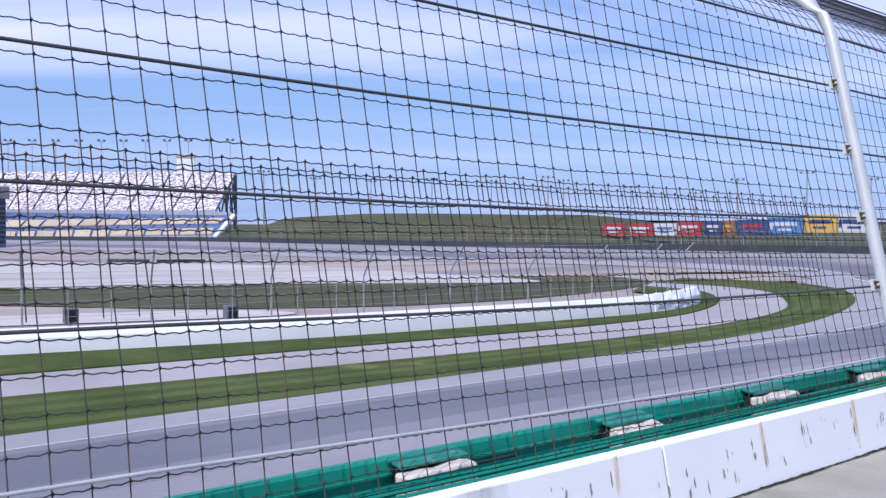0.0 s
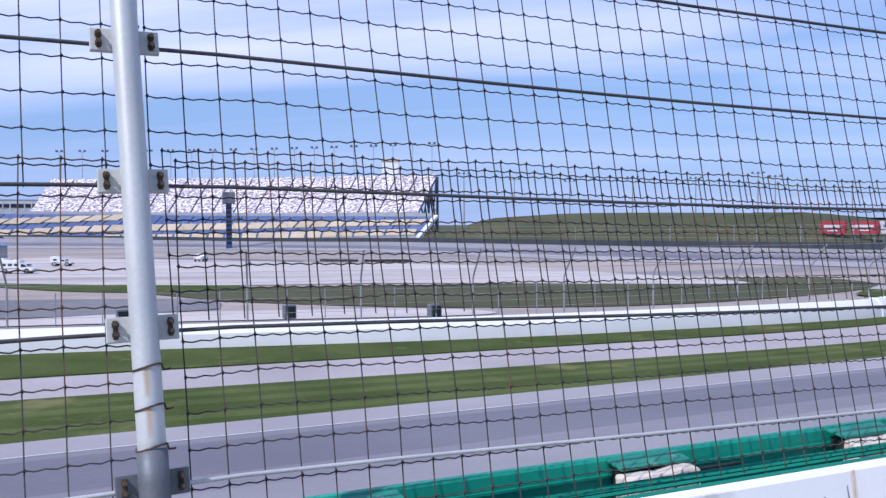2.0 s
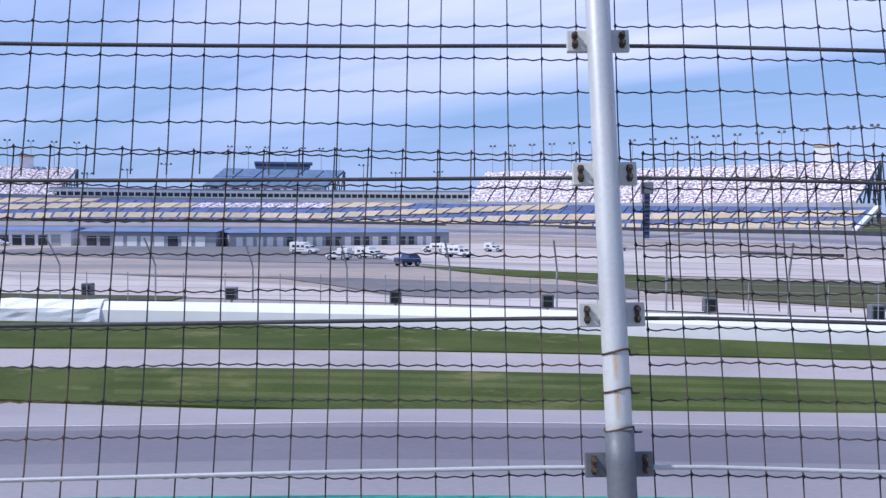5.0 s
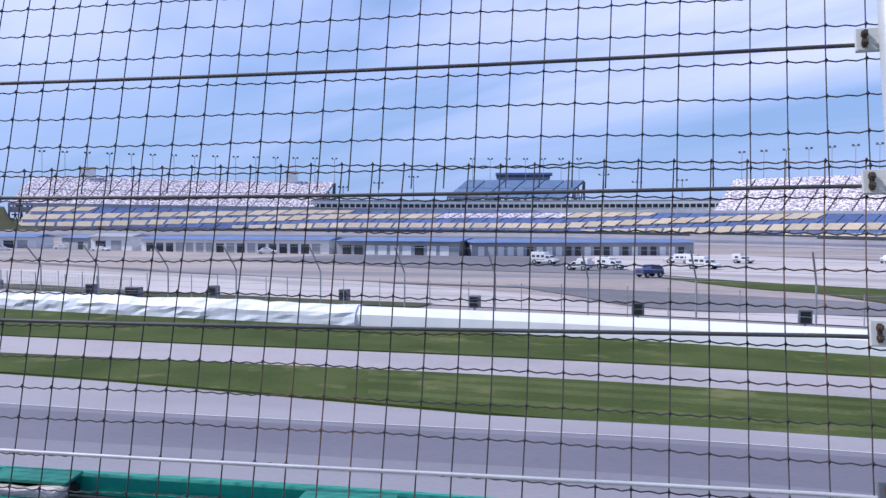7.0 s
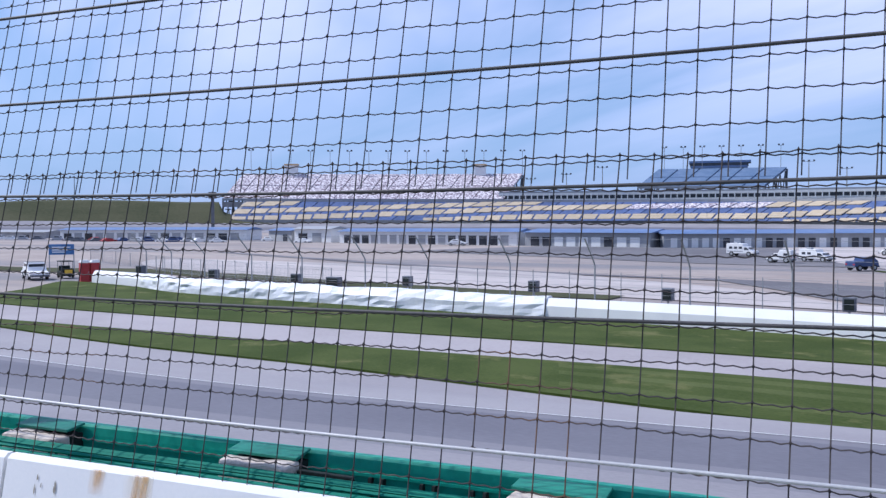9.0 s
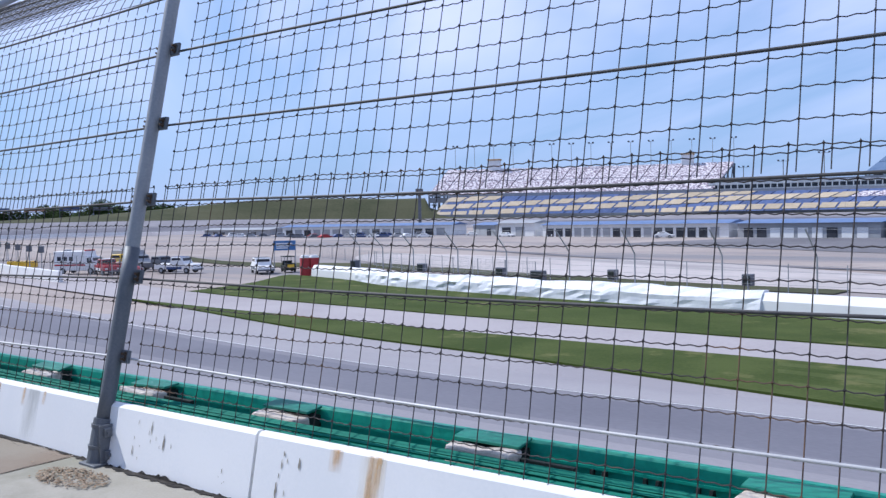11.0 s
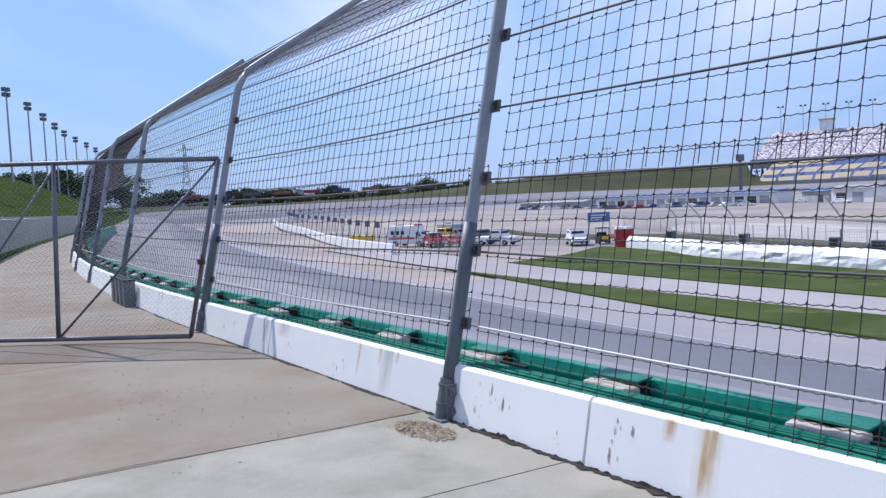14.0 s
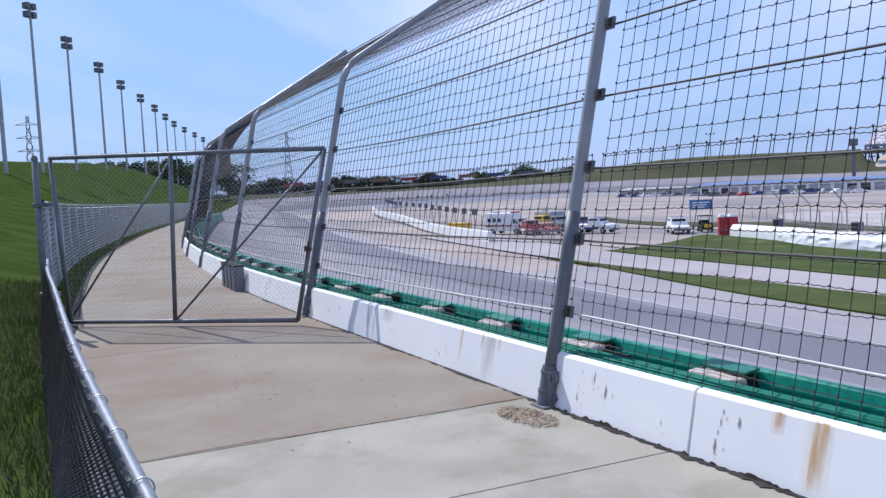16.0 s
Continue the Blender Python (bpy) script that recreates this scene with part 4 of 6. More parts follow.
for k in range(len(POSTS) - 1):
    a_, b_ = POSTS[k], POSTS[k + 1]
    near_ = -7 < a_ < 13
    du = 0.115 if -1 < a_ < 1 else 0.005
    mesh_panel(a_, b_, 0.36, 2.02, 0.09, 0.0, coarse=not near_, mname="wire_rust")
    mesh_panel(a_, b_, 1.82, L_BEND, du, -0.017, 0.075, 2.0, coarse=not near_)
    mesh_panel(a_, b_, L_BEND, L_TOP, du, -0.017, 0.075, 2.0, coarse=True)
mesh_panel(6.4, 12.3, 1.3, 2.0, 0.05, 0.045, 0.085, 5.0, mname="wire_rust")

# ---- gate and chain-link fence beside the walkway ----
def chain(width, height, pitch, r, bow=0.0, place=None):
    """Chain-link wires in a plane x along, z up; each wire zigzags upwards."""
    nc = int(width / pitch)
    nr = max(2, int(height / (pitch / 2)))
    paths = []
    for i in range(nc + 1):
        q = []
        for j in range(nr + 1):
            x = min(max(i * pitch + (pitch / 2 if j % 2 else -pitch / 2), 0), width)
            q.append((x, (0.5 if (j % 2) else -0.5) * r * 2, j * height / nr))
        paths.append(q)
    if place:
        paths = [[place(*v) for v in q] for q in paths]
    return tubes(paths, r, 3)


gate = thing("chain_link_gate", "closed chain-link gate of grey pipe with diagonal braces across the walkway", "gate", (-10.78, -9.05, 0.0), 88.3)
GW, GH, GB, GT = 3.54, 2.20, 0.07, 0.52
GM, GL, GU = 1.70, -0.14, 0.13
for nm, a_, b_ in (("bottom_rail", (0, 0, GB), (GW, 0, GB)), ("top_rail", (GL, 0, GB + GH + GU), (GW + GT, 0, GB + GH)), ("hinge_stile", (0, 0, GB), (GL, 0, GB + GH + GU)), ("latch_stile", (GW, 0, GB), (GW + GT, 0, GB + GH)), ("middle_stile", (GM, 0, GB), (GM + 0.11, 0, GB + GH + 0.07)),
                   ("brace", (0.05, 0, GB + 0.1), (GM + 0.11, 0, GB + GH)), ("brace", (GM, 0, GB), (GW + GT, 0, GB + GH))):
    bm = bmesh.new()
    cyl(bm, a_, b_, 0.030 if nm != "brace" else 0.016, None, 10)
    part(nm, bm, "gate_pipe", gate, smooth=True)
Vv, Ff = chain(GW, GH + 0.045, 0.068, 0.0036, place=lambda x, y, z: (x + (GL + (GT - GL) * x / GW) * z / GH, y, z * (1 + GU / GH * (1 - x / GW))))
ob = mesh_ob("chain_mesh", Vv + np.array([0, 0, GB]), Ff, "chain", gate); ob["kind"] = "stuff"
bm = bmesh.new()
box(bm, GW + 0.17, GW + 0.25, -0.05, 0.03, 0.97, 1.04, 0.008); cyl(bm, (GW + 0.2, -0.05, 0.87), (GW + 0.24, -0.05, 1.1), 0.012, None, 8)
part("latch", bm, "bolt", gate)

RAIL_Z = 0.9
FOFF = lambda s: -3.305
FEND = 4.7
side = thing("chain_link_fence", "waist-high chain-link fence with a shiny top rail beside the walkway", "fence")
TALL = 1.82
path = [W(s, FOFF(s), RAIL_Z) for s in np.linspace(-9.3, FEND, 60)]
path2 = [W(s, FOFF(s), TALL) for s in np.linspace(-104, -9.4, 130)]
Vv, Ff = tubes([path, path2], 0.022, 14)
mesh_ob("top_rail", Vv, Ff, "rail", side, smooth=True)
for s in np.arange(-103.3, FEND + 0.1, 3.05):
    bm = bmesh.new()
    p = W(s, FOFF(s) - 0.0, 0)
    cyl(bm, (p[0], p[1], -0.3), (p[0], p[1], RAIL_Z if s > -9.35 else TALL), 0.027, None, 10)
    part("line_post", bm, "chain", side, smooth=True)
pl = lambda s0: (lambda x, y, z: W(s0 + x, FOFF(s0 + x) + y - 0.026, z + 0.03))
Vv, Ff = chain(FEND + 9.5, 0.90, 0.050, 0.0062, place=lambda x, y, z: W(x - 9.5, FOFF(x - 9.5) + y - 0.024 - 0.14 * (1 - z / 0.9), z + 0.02))
ob = mesh_ob("chain_mesh", Vv, Ff, "chain_dark", side); ob["kind"] = "stuff"
Vv, Ff = chain(94, 1.79, 0.10, 0.0105, place=pl(-103.5))
ob = mesh_ob("chain_mesh", Vv, Ff, "chain", side, "far stretch in a pale colour that imitates sun glint"); ob["kind"] = "stuff"
rng = random.Random(11)
for s in np.arange(-9.3, FEND, 0.052):
    if rng.random() < 0.8:
        p = W(s, FOFF(s) - 0.03, RAIL_Z)
        h_ = radians(heading(s))
        ux, uy, sg = math.cos(h_), math.sin(h_), rng.choice((-1, 1))
        tp = rng.uniform(0.015, 0.04)
        q = [(p[0] + ux * du - uy * dv, p[1] + uy * du + ux * dv, p[2] + dz_) for du, dv, dz_ in ((-0.016 * sg, 0.0, -0.06), (-0.004 * sg, -0.004, -0.012 + tp), (0.008 * sg, -0.006, 0.006 + tp), (0.016 * sg, -0.002, 0.0 + tp), (0.014 * sg, 0.004, -0.022 + tp))]
        if s > -5:
            Vv, Ff = tubes([q], 0.0068, 5)
            mesh_ob("wire_end", Vv, Ff, "chain_dark", side)
for s in (1.3, 1.9, 2.5, 3.1, 3.6, 0.4, -0.6, -1.8, -3.0):
    c_ = W(s, FOFF(s), RAIL_Z)
    h_ = radians(heading(s))
    q = [(c_[0] - math.sin(h_) * 0.026 * math.cos(a), c_[1] + math.cos(h_) * 0.031 * math.cos(a), c_[2] + 0.031 * math.sin(a)) for a in np.linspace(-1.2, 4.0, 14)]
    Vv, Ff = tubes([q], 0.0032, 5)
    mesh_ob("tie_wire", Vv, Ff, "chain", side)
gp = thing("gate_post", "tall grey steel gate post beside the chain-link fence", "post", (-10.55, -9.25, 0))
bm = bmesh.new(); cyl(bm, (0, 0, -0.2), (0, 0, 2.38), 0.045, None, 14); part("pipe", bm, "gate_pipe", gp, smooth=True)
bm = bmesh.new(); cyl(bm, (0, 0, 2.38), (0, 0, 2.43), 0.05, 0.03, 14); part("cap", bm, "gate_pipe", gp)
for zc in (0.5, 1.75):
    bm = bmesh.new(); box(bm, -0.055, 0.055, -0.055, 0.22, zc - 0.03, zc + 0.03, 0.006); part("hinge", bm, "gate_pipe", gp)
# dark boxes at the wall's foot past the gate
for s in (-10.75, -11.15, -11.55, -11.95):
    bx = thing("equipment_box", "dark grey metal box standing at the foot of the white wall", "box", tuple(W(s, -0.14, 0)), heading(s), group="boxes at the wall")
    bm = bmesh.new(); box(bm, -0.12, 0.12, -0.10, 0.10, 0.0, 0.46, 0.015); part("body", bm, "post_dark", bx)
    bm = bmesh.new(); box(bm, -0.13, 0.13, -0.11, 0.11, 0.46, 0.485, 0.01); part("lid", bm, "black", bx)
# heap of dry debris by the post
V, F = [], []
rng = random.Random(5)
for i in range(700):
    a = rng.uniform(0, 2 * math.pi); rr = math.sqrt(rng.random())
    c = W(0.12 + math.cos(a) * 0.34 * rr, -0.36 + math.sin(a) * 0.16 * rr, 0.012 + 0.02 * (1 - rr) * rng.random())
    d = Vector((rng.uniform(-1, 1), rng.uniform(-1, 1), rng.uniform(-0.2, 0.2))).normalized() * rng.uniform(0.008, 0.025)
    e_ = Vector((-d.y, d.x, 0.3 * d.length)) * 0.3
    n0 = len(V)
    V += [tuple(Vector(c) + d), tuple(Vector(c) + e_), tuple(Vector(c) - d), tuple(Vector(c) - e_)]
    F.append((n0, n0 + 1, n0 + 2, n0 + 3))
tagged(mesh_ob("debris", V, F, "mulch"), "small heap of dry brown seeds on the concrete by the post", "debris", kind="stuff")
V, F = [], []
for i in range(330):
    c = W(rng.gauss(-2.6, 1.3) if i % 5 else rng.uniform(-8, 4), min(-0.15, rng.gauss(-1.3, 0.6)), 0.01)
    r_ = rng.uniform(0.003, 0.013)
    n0 = len(V)
    for k in range(5):
        a = k * 1.257 + i
        V.append((c[0] + math.cos(a) * r_ * rng.uniform(0.4, 1.3), c[1] + math.sin(a) * r_, 0.008 + rng.uniform(0, 0.006)))
    F.append(tuple(range(n0, n0 + 5)))
tagged(mesh_ob("grit", V, F, "mulch"), "scattered grit and dry leaf bits on the concrete", "debris", kind="stuff")

# grass blades beyond the side fence and along the walkway's edge
V, F = [], []
rng = random.Random(21)
for i in range(26000):
    s = rng.uniform(-16, 3.0); o = FOFF(s) - 0.05 - 7.0 * rng.random() ** 1.8
    z = float(np.interp(-o, [3.3, 4.2, 8, 16], [-0.02, 0.1, 0.84, 2.9]))
    c = W(s, o, z)
    h = rng.uniform(0.05, 0.16); a = rng.uniform(0, 6.28); l_ = rng.uniform(-0.05, 0.05)
    w = 0.006
    n0 = len(V)
    V += [(c[0] - math.cos(a) * w, c[1] - math.sin(a) * w, c[2] - 0.01), (c[0] + math.cos(a) * w, c[1] + math.sin(a) * w, c[2] - 0.01), (c[0] + l_, c[1] + rng.uniform(-0.05, 0.05), c[2] + h)]
    F.append((n0, n0 + 1, n0 + 2))
for i in range(6000):
    s = rng.uniform(-45, -8); o = FOFF(s) - 0.1 + (EDGE(s) - FOFF(s)) * rng.random()
    c = W(s, o, -0.06)
    h = rng.uniform(0.04, 0.22); a = rng.uniform(0, 6.28); w = 0.01
    n0 = len(V)
    V += [(c[0] - math.cos(a) * w, c[1] - math.sin(a) * w, c[2] - 0.01), (c[0] + math.cos(a) * w, c[1] + math.sin(a) * w, c[2] - 0.01), (c[0] + rng.uniform(-0.06, 0.06), c[1] + rng.uniform(-0.06, 0.06), c[2] + h)]
    F.append((n0, n0 + 1, n0 + 2))
tagged(mesh_ob("grass_blades", V, F, "blade"), "rough green grass behind the chain-link fence", "grass", kind="stuff")
V, F = [], []
for i in range(3800):
    s = rng.uniform(-14, 3.6); o = FOFF(s) - 0.05 - 5.0 * rng.random() ** 1.8
    if noise.noise(Vector((s * 0.8, o * 0.8, 4.0))) < -0.05:
        continue
    z = float(np.interp(-o, [3.3, 4.2, 8, 16], [-0.02, 0.1, 0.84, 2.9]))
    c = W(s, o, z)
    h = rng.uniform(0.12, 0.26); a = rng.uniform(0, 6.28); w = 0.0035
    lx, ly = rng.uniform(-0.1, 0.1), rng.uniform(-0.1, 0.1)
    n0 = len(V)
    V += [(c[0] - math.cos(a) * w, c[1] - math.sin(a) * w, c[2]), (c[0] + math.cos(a) * w, c[1] + math.sin(a) * w, c[2]), (c[0] + lx + math.cos(a) * w, c[1] + ly + math.sin(a) * w, c[2] + h), (c[0] + lx - math.cos(a) * w * 2, c[1] + ly - math.sin(a) * w * 2, c[2] + h * 0.9)]
    F.append((n0, n0 + 1, n0 + 2, n0 + 3))
tagged(mesh_ob("grass_stalks", V, F, "seed_grass"), "pale seeding stalks among the green grass", "grass", kind="stuff")

# ---- infield: paving patches, fences, boxes, vehicles ----
def sheet(name, pts, mname, z, label, category):
    q = spline(list(pts) + [pts[0]], 6)[:-1]
    ob = mesh_ob(name, np.column_stack([q, np.full(len(q), INF_Z + z)]), [tuple(range(len(q)))], mname)
    return tagged(ob, label, category, kind="structure")


sheet("grass_area", [(-100, 62), (-60, 71), (-31, 70.5), (-13, 67.3), (5, 71.5), (22, 86), (30, 100), (22, 111), (-12, 96), (-39, 88.4), (-62, 92), (-100, 104), (-118, 96)][2:11], "dry_grass", -0.05, "broad grass island in the infield", "grass")
sheet("grass_area", [(-72, 89), (-50, 80), (-34, 84), (-44, 93), (-58, 91)], "grass", -0.045, "narrow grass strip between infield roads", "grass")
sheet("dark_paving", [(-72, 63.5), (-57, 58.5), (-44, 54.5), (-31, 62), (-30, 66), (-36, 73), (-55, 69)], "dark_paving", -0.055, "darker patched asphalt road in the infield", "road")
sheet("dark_paving", [(-52, 112), (-90, 86), (-130, 76), (-185, 58), (-240, 30), (-330, -5), (-350, 30), (-250, 85), (-190, 120), (-140, 160), (-100, 180), (-55, 160)], "dark_paving", -0.06, "dark asphalt parking apron before the garages", "road")
sheet("pale_paving", [(-120, 178), (-72, 163), (-50, 153), (-18, 143), (2, 121), (17, 101), (6, 97.5), (-8, 97), (-25, 96), (-41, 91), (-72, 93), (-100, 112), (-140, 150)], "pale_paving", -0.042, "pale sunlit concrete paving between the grass and the far track", "road")
sheet("pale_paving", [(-96, 24), (-60, 41), (-30, 54), (-8, 62), (-14, 66), (-33, 60), (-44, 53), (-62, 56), (-100, 50), (-150, 22), (-130, 14)], "pale_paving", -0.048, "pale sunlit concrete paving behind the inner wall", "road")
sheet("grass_verge", [(-81, -7), (-89, -1.5), (-99, 2.0), (-97.5, 4.2), (-88, 8.2), (-79, 9.5), (-76, 0)], "grass", 0.026, "green grass tip beside the portable toilets", "grass")
strip("grass_verge", flat([(-165, -13), (-150, -9), (-134, -1.5), (-118, 16), (-104, 20)]), flat([(-160, -16), (-146, -12), (-122, -1), (-112, 12), (-100, 16)]), "dry_grass", "dry brown grass along the infield fence", "grass", za=-0.028, zb=-0.028)
strip("infield_line", flat([(-190, 30), (-130, 42), (-90, 52), (-60, 66)]), flat([(-190, 33), (-130, 45), (-90, 54.5), (-60, 68)]), "dark_paving", "dark asphalt seam across the infield paving", "road", za=-0.05, zb=-0.05)
strip("grass_verge", flat([(-104, 16), (-88, 23), (-70, 31), (-56, 40)]), flat([(-104, 22), (-88, 28), (-72, 35), (-58, 43)]), "dry_grass", "thin dry grass behind the inner wall", "grass", za=-0.03, zb=-0.03)

WALL2 = flat([(-100.5, -21.5), (-111, -27), (-136, -39.5), (-180, -58), (-229, -80), (-290, -100), (-335, -92), (-360, -50)], 10)
WALL2[:, 2] = INF_Z + 1.6 * np.clip((-WALL2[:, 0] - 120) / 200, 0, 1)
wall_line("wall_pit", WALL2, 1.25, 0.4, "white", "white concrete wall along the inside of the far turn", base=None)

# debris fence behind the inner wall: posts with kinked arms and thin wires
dfence = thing("debris_fence", "thin grey wire fence with kinked posts behind the inner wall", "fence")
tgd = np.gradient(Wd[:, :2], axis=0); tgd /= np.linalg.norm(tgd, axis=1)[:, None]
nd = np.stack([-tgd[:, 1], tgd[:, 0]], 1)
back = np.column_stack([Wd[:, :2] + nd * 1.3, Wd[:, 2]])
cum = np.concatenate([[0], np.cumsum(np.linalg.norm(np.diff(back[:, :2], axis=0), axis=1))])
def back_at(d, o=0.0, z=0.0):
    i = min(int(np.searchsorted(cum, d)), len(back) - 1)
    return (back[i, 0] - nd[i, 0] * o, back[i, 1] - nd[i, 1] * o, INF_Z + z)
for d in np.arange(8, cum[-1] - 12, 6.1):
    Vv, Ff = tubes([[back_at(d, 0, 0), back_at(d, 0, 3.3), back_at(d, 0.3, 3.7), back_at(d, 1.5, 5.0)]], 0.055, 6)
    mesh_ob("post", Vv, Ff, "pole", dfence)
    for q in (2.0, 4.1):
        Vv, Ff = tubes([[back_at(d + q, 0, 0), back_at(d + q, 0, 2.9)]], 0.03, 5)
        mesh_ob("thin_post", Vv, Ff, "pole", dfence)
wires = [[back_at(d, max(0, z - 3.3) * 0.9, z) for d in np.arange(8, cum[-1] - 12, 2.0)] for z in (1.6, 2.0, 2.4, 2.8, 3.3, 3.9, 4.5, 5.0)]
Vv, Ff = tubes(wires, 0.010, 3)
ob = mesh_ob("wire_mesh", Vv, Ff, "pole", dfence); ob["kind"] = "stuff"
# low chain-link fence near the toilets and along the far turn
for nm, line, h in (("pit_fence", flat([(-150, 8), (-120, 13), (-95, 18), (-76, 24)]), 1.9), ("turn_fence", np.array(WALL2) + [6, 9, 0], 2.4)):
    fz = thing(nm, "long grey chain-link fence on thin posts in the infield", "fence")
    for i in range(0, len(line), 2):
        Vv, Ff = tubes([[line[i], line[i] + [0, 0, h]]], 0.05, 5)
        mesh_ob("post", Vv, Ff, "pole", fz)
    dense = np.column_stack([np.interp(np.linspace(0, len(line) - 1, 260), np.arange(len(line)), line[:, k]) for k in range(3)])
    Vv, Ff = tubes([[p, p + [0, 0, h]] for p in dense] + [[tuple(p + [0, 0, h * q]) for p in line] for q in (0.05, 0.5, 1.0)], 0.013, 3)
    ob = mesh_ob("chain_mesh", Vv, Ff, "pole", fz); ob["kind"] = "stuff"
# round signs on posts along the far turn
for i in range(16, len(WALL2) - 8, 2):
    p = WALL2[i] + [4, 6, 0]
    sg = thing("marker_sign", "small dark board on a post beside the far turn", "sign", tuple(p), 60, group="marker boards")
    bm = bmesh.new(); cyl(bm, (0, 0, 0), (0, 0, 3.6), 0.07, None, 6); part("post", bm, "pole", sg)
    bm = bmesh.new(); box(bm, -0.42, 0.42, -0.12, 0.12, 2.65, 3.5, 0.05); part("board", bm, "steel_dark", sg)

for x, y, w in ((-44.98, 36.58, 0.36), (-35.03, 41.2, 0.36), (-26.35, 44.9, 0.36), (-17.95, 48.8, 0.36), (-55.2, 32.7, 0.36), (-64.7, 26.7, 0.36), (-66.7, 21.2, 0.62), (-72.2, 19.7, 0.45), (-9.5, 50.2, 0.36), (-82.8, 14.8, 0.45), (-93.5, 9.5, 0.45)):
    b_ = thing("speaker_box", "dark grey cabinet on a short post behind the inner wall", "speaker", (x, y, INF_Z), 35 + 180, group="cabinets behind the wall")
    bm = bmesh.new(); cyl(bm, (0, 0, 0), (0, 0, 0.95), 0.08, None, 8); part("post", bm, "pole", b_)
    bm = bmesh.new(); box(bm, -w, w, -0.3, 0.3, 0.9, 1.72, 0.05); cab = part("cabinet", bm, "steel_dark", b_)
    bm = bmesh.new(); box(bm, -w + 0.1, w - 0.1, 0.3, 0.33, 1.0, 1.62, 0.01); part("grille", bm, "black", cab)


def vehicle(name, label, at, turn, kind_, mname, L=4.8, Wd_=1.9, H=1.6, group="parked vehicles", trim=""):
    """A vehicle with x forward: body, windows, wheels, lamps."""
    v = thing(name, label, "ambulance" if "ambulance" in name else "car" if kind_ == "car" else "truck", at, turn, group)
    a = L / 2
    wr = 0.36 if kind_ != "van" else 0.4
    bm = bmesh.new()
    if kind_ == "car":
        pr = [(-a, 0.35), (-a, 0.85), (-a + 0.7, 0.95), (-a + 1.2, H), (0.4, H), (1.2, 0.98), (a - 0.1, 0.82), (a, 0.4)]
    elif kind_ == "pickup":
        pr = [(-a, 0.5), (-a, 1.15), (-0.5, 1.15), (-0.4, H), (1.0, H), (1.5, 1.2), (a - 0.1, 1.1), (a, 0.5)]
    else:
        pr = [(-a, 0.45), (-a, H), (a - 1.9, H), (a - 1.8, H * 0.76), (a - 1.2, H * 0.74), (a - 0.7, H * 0.48), (a - 0.05, H * 0.42), (a, 0.45)]
    n = len(pr)
    vl = [bm.verts.new((x, -Wd_ / 2 * (0.9 if z > 1.2 and kind_ != "van" else 1), z)) for x, z in pr]
    vr = [bm.verts.new((x, Wd_ / 2 * (0.9 if z > 1.2 and kind_ != "van" else 1), z)) for x, z in pr]
    bm.faces.new(vl); bm.faces.new(list(reversed(vr)))
    for i in range(n):
        bm.faces.new((vl[i], vr[i], vr[(i + 1) % n], vl[(i + 1) % n]))
    bmesh.ops.recalc_face_normals(bm, faces=bm.faces)
    bmesh.ops.bevel(bm, geom=list(bm.edges), offset=0.05, segments=1, affect="EDGES")
    part("body", bm, mname, v)
    for sy in (-1, 1):
        bm = bmesh.new()
        if kind_ == "car":
            q = [(-a + 1.1, 1.0), (-a + 1.4, H - 0.12), (0.35, H - 0.12), (0.95, 1.0)]
        elif kind_ == "pickup":
            q = [(-0.3, 1.2), (-0.25, H - 0.12), (0.9, H - 0.12), (1.3, 1.2)]
        else:
            q = [(a - 1.7, H * 0.5), (a - 1.7, H * 0.7), (a - 1.25, H * 0.7), (a - 0.85, H * 0.5)]
        yy = sy * (Wd_ / 2 * (0.93 if kind_ != "van" else 1) + 0.02)
        o1 = [bm.verts.new((x, yy, z)) for x, z in q]; o2 = [bm.verts.new((x, yy - sy * 0.06, z)) for x, z in q]
        bm.faces.new(o1); bm.faces.new(o2)
        for i in range(4):
            bm.faces.new((o1[i], o1[(i + 1) % 4], o2[(i + 1) % 4], o2[i]))
        part("side_window", bm, "dark_glass", v)
        for wx in (-a * 0.62, a * 0.62):
            bm = bmesh.new(); cyl(bm, (wx, sy * (Wd_ / 2 - 0.22), wr), (wx, sy * (Wd_ / 2 + 0.02), wr), wr, None, 14)
            wh = part("wheel", bm, "tyre", v)
            bm = bmesh.new(); cyl(bm, (wx, sy * (Wd_ / 2 - 0.1), wr), (wx, sy * (Wd_ / 2 + 0.035), wr), wr * 0.6, wr * 0.55, 10)
            part("rim", bm, "grey", wh)
        for wx, mm in ((a + 0.005, "white"), (-a - 0.005, "red")):
            bm = bmesh.new(); box(bm, wx - 0.03, wx + 0.03, sy * Wd_ * 0.36 - 0.16, sy * Wd_ * 0.36 + 0.16, 0.68, 0.84, 0.01)
            part("lamp", bm, mm, v)
    bm = bmesh.new()
    if kind_ == "car":
        box(bm, 0.75, 0.83, -Wd_ * 0.38, Wd_ * 0.38, 1.05, H - 0.16, 0.01)
    elif kind_ == "pickup":
        box(bm, 1.22, 1.3, -Wd_ * 0.38, Wd_ * 0.38, 1.25, H - 0.12, 0.01)
    else:
        box(bm, a - 0.95, a - 0.87, -Wd_ * 0.42, Wd_ * 0.42, H * 0.52, H * 0.7, 0.01)
    part("windscreen", bm, "dark_glass", v)
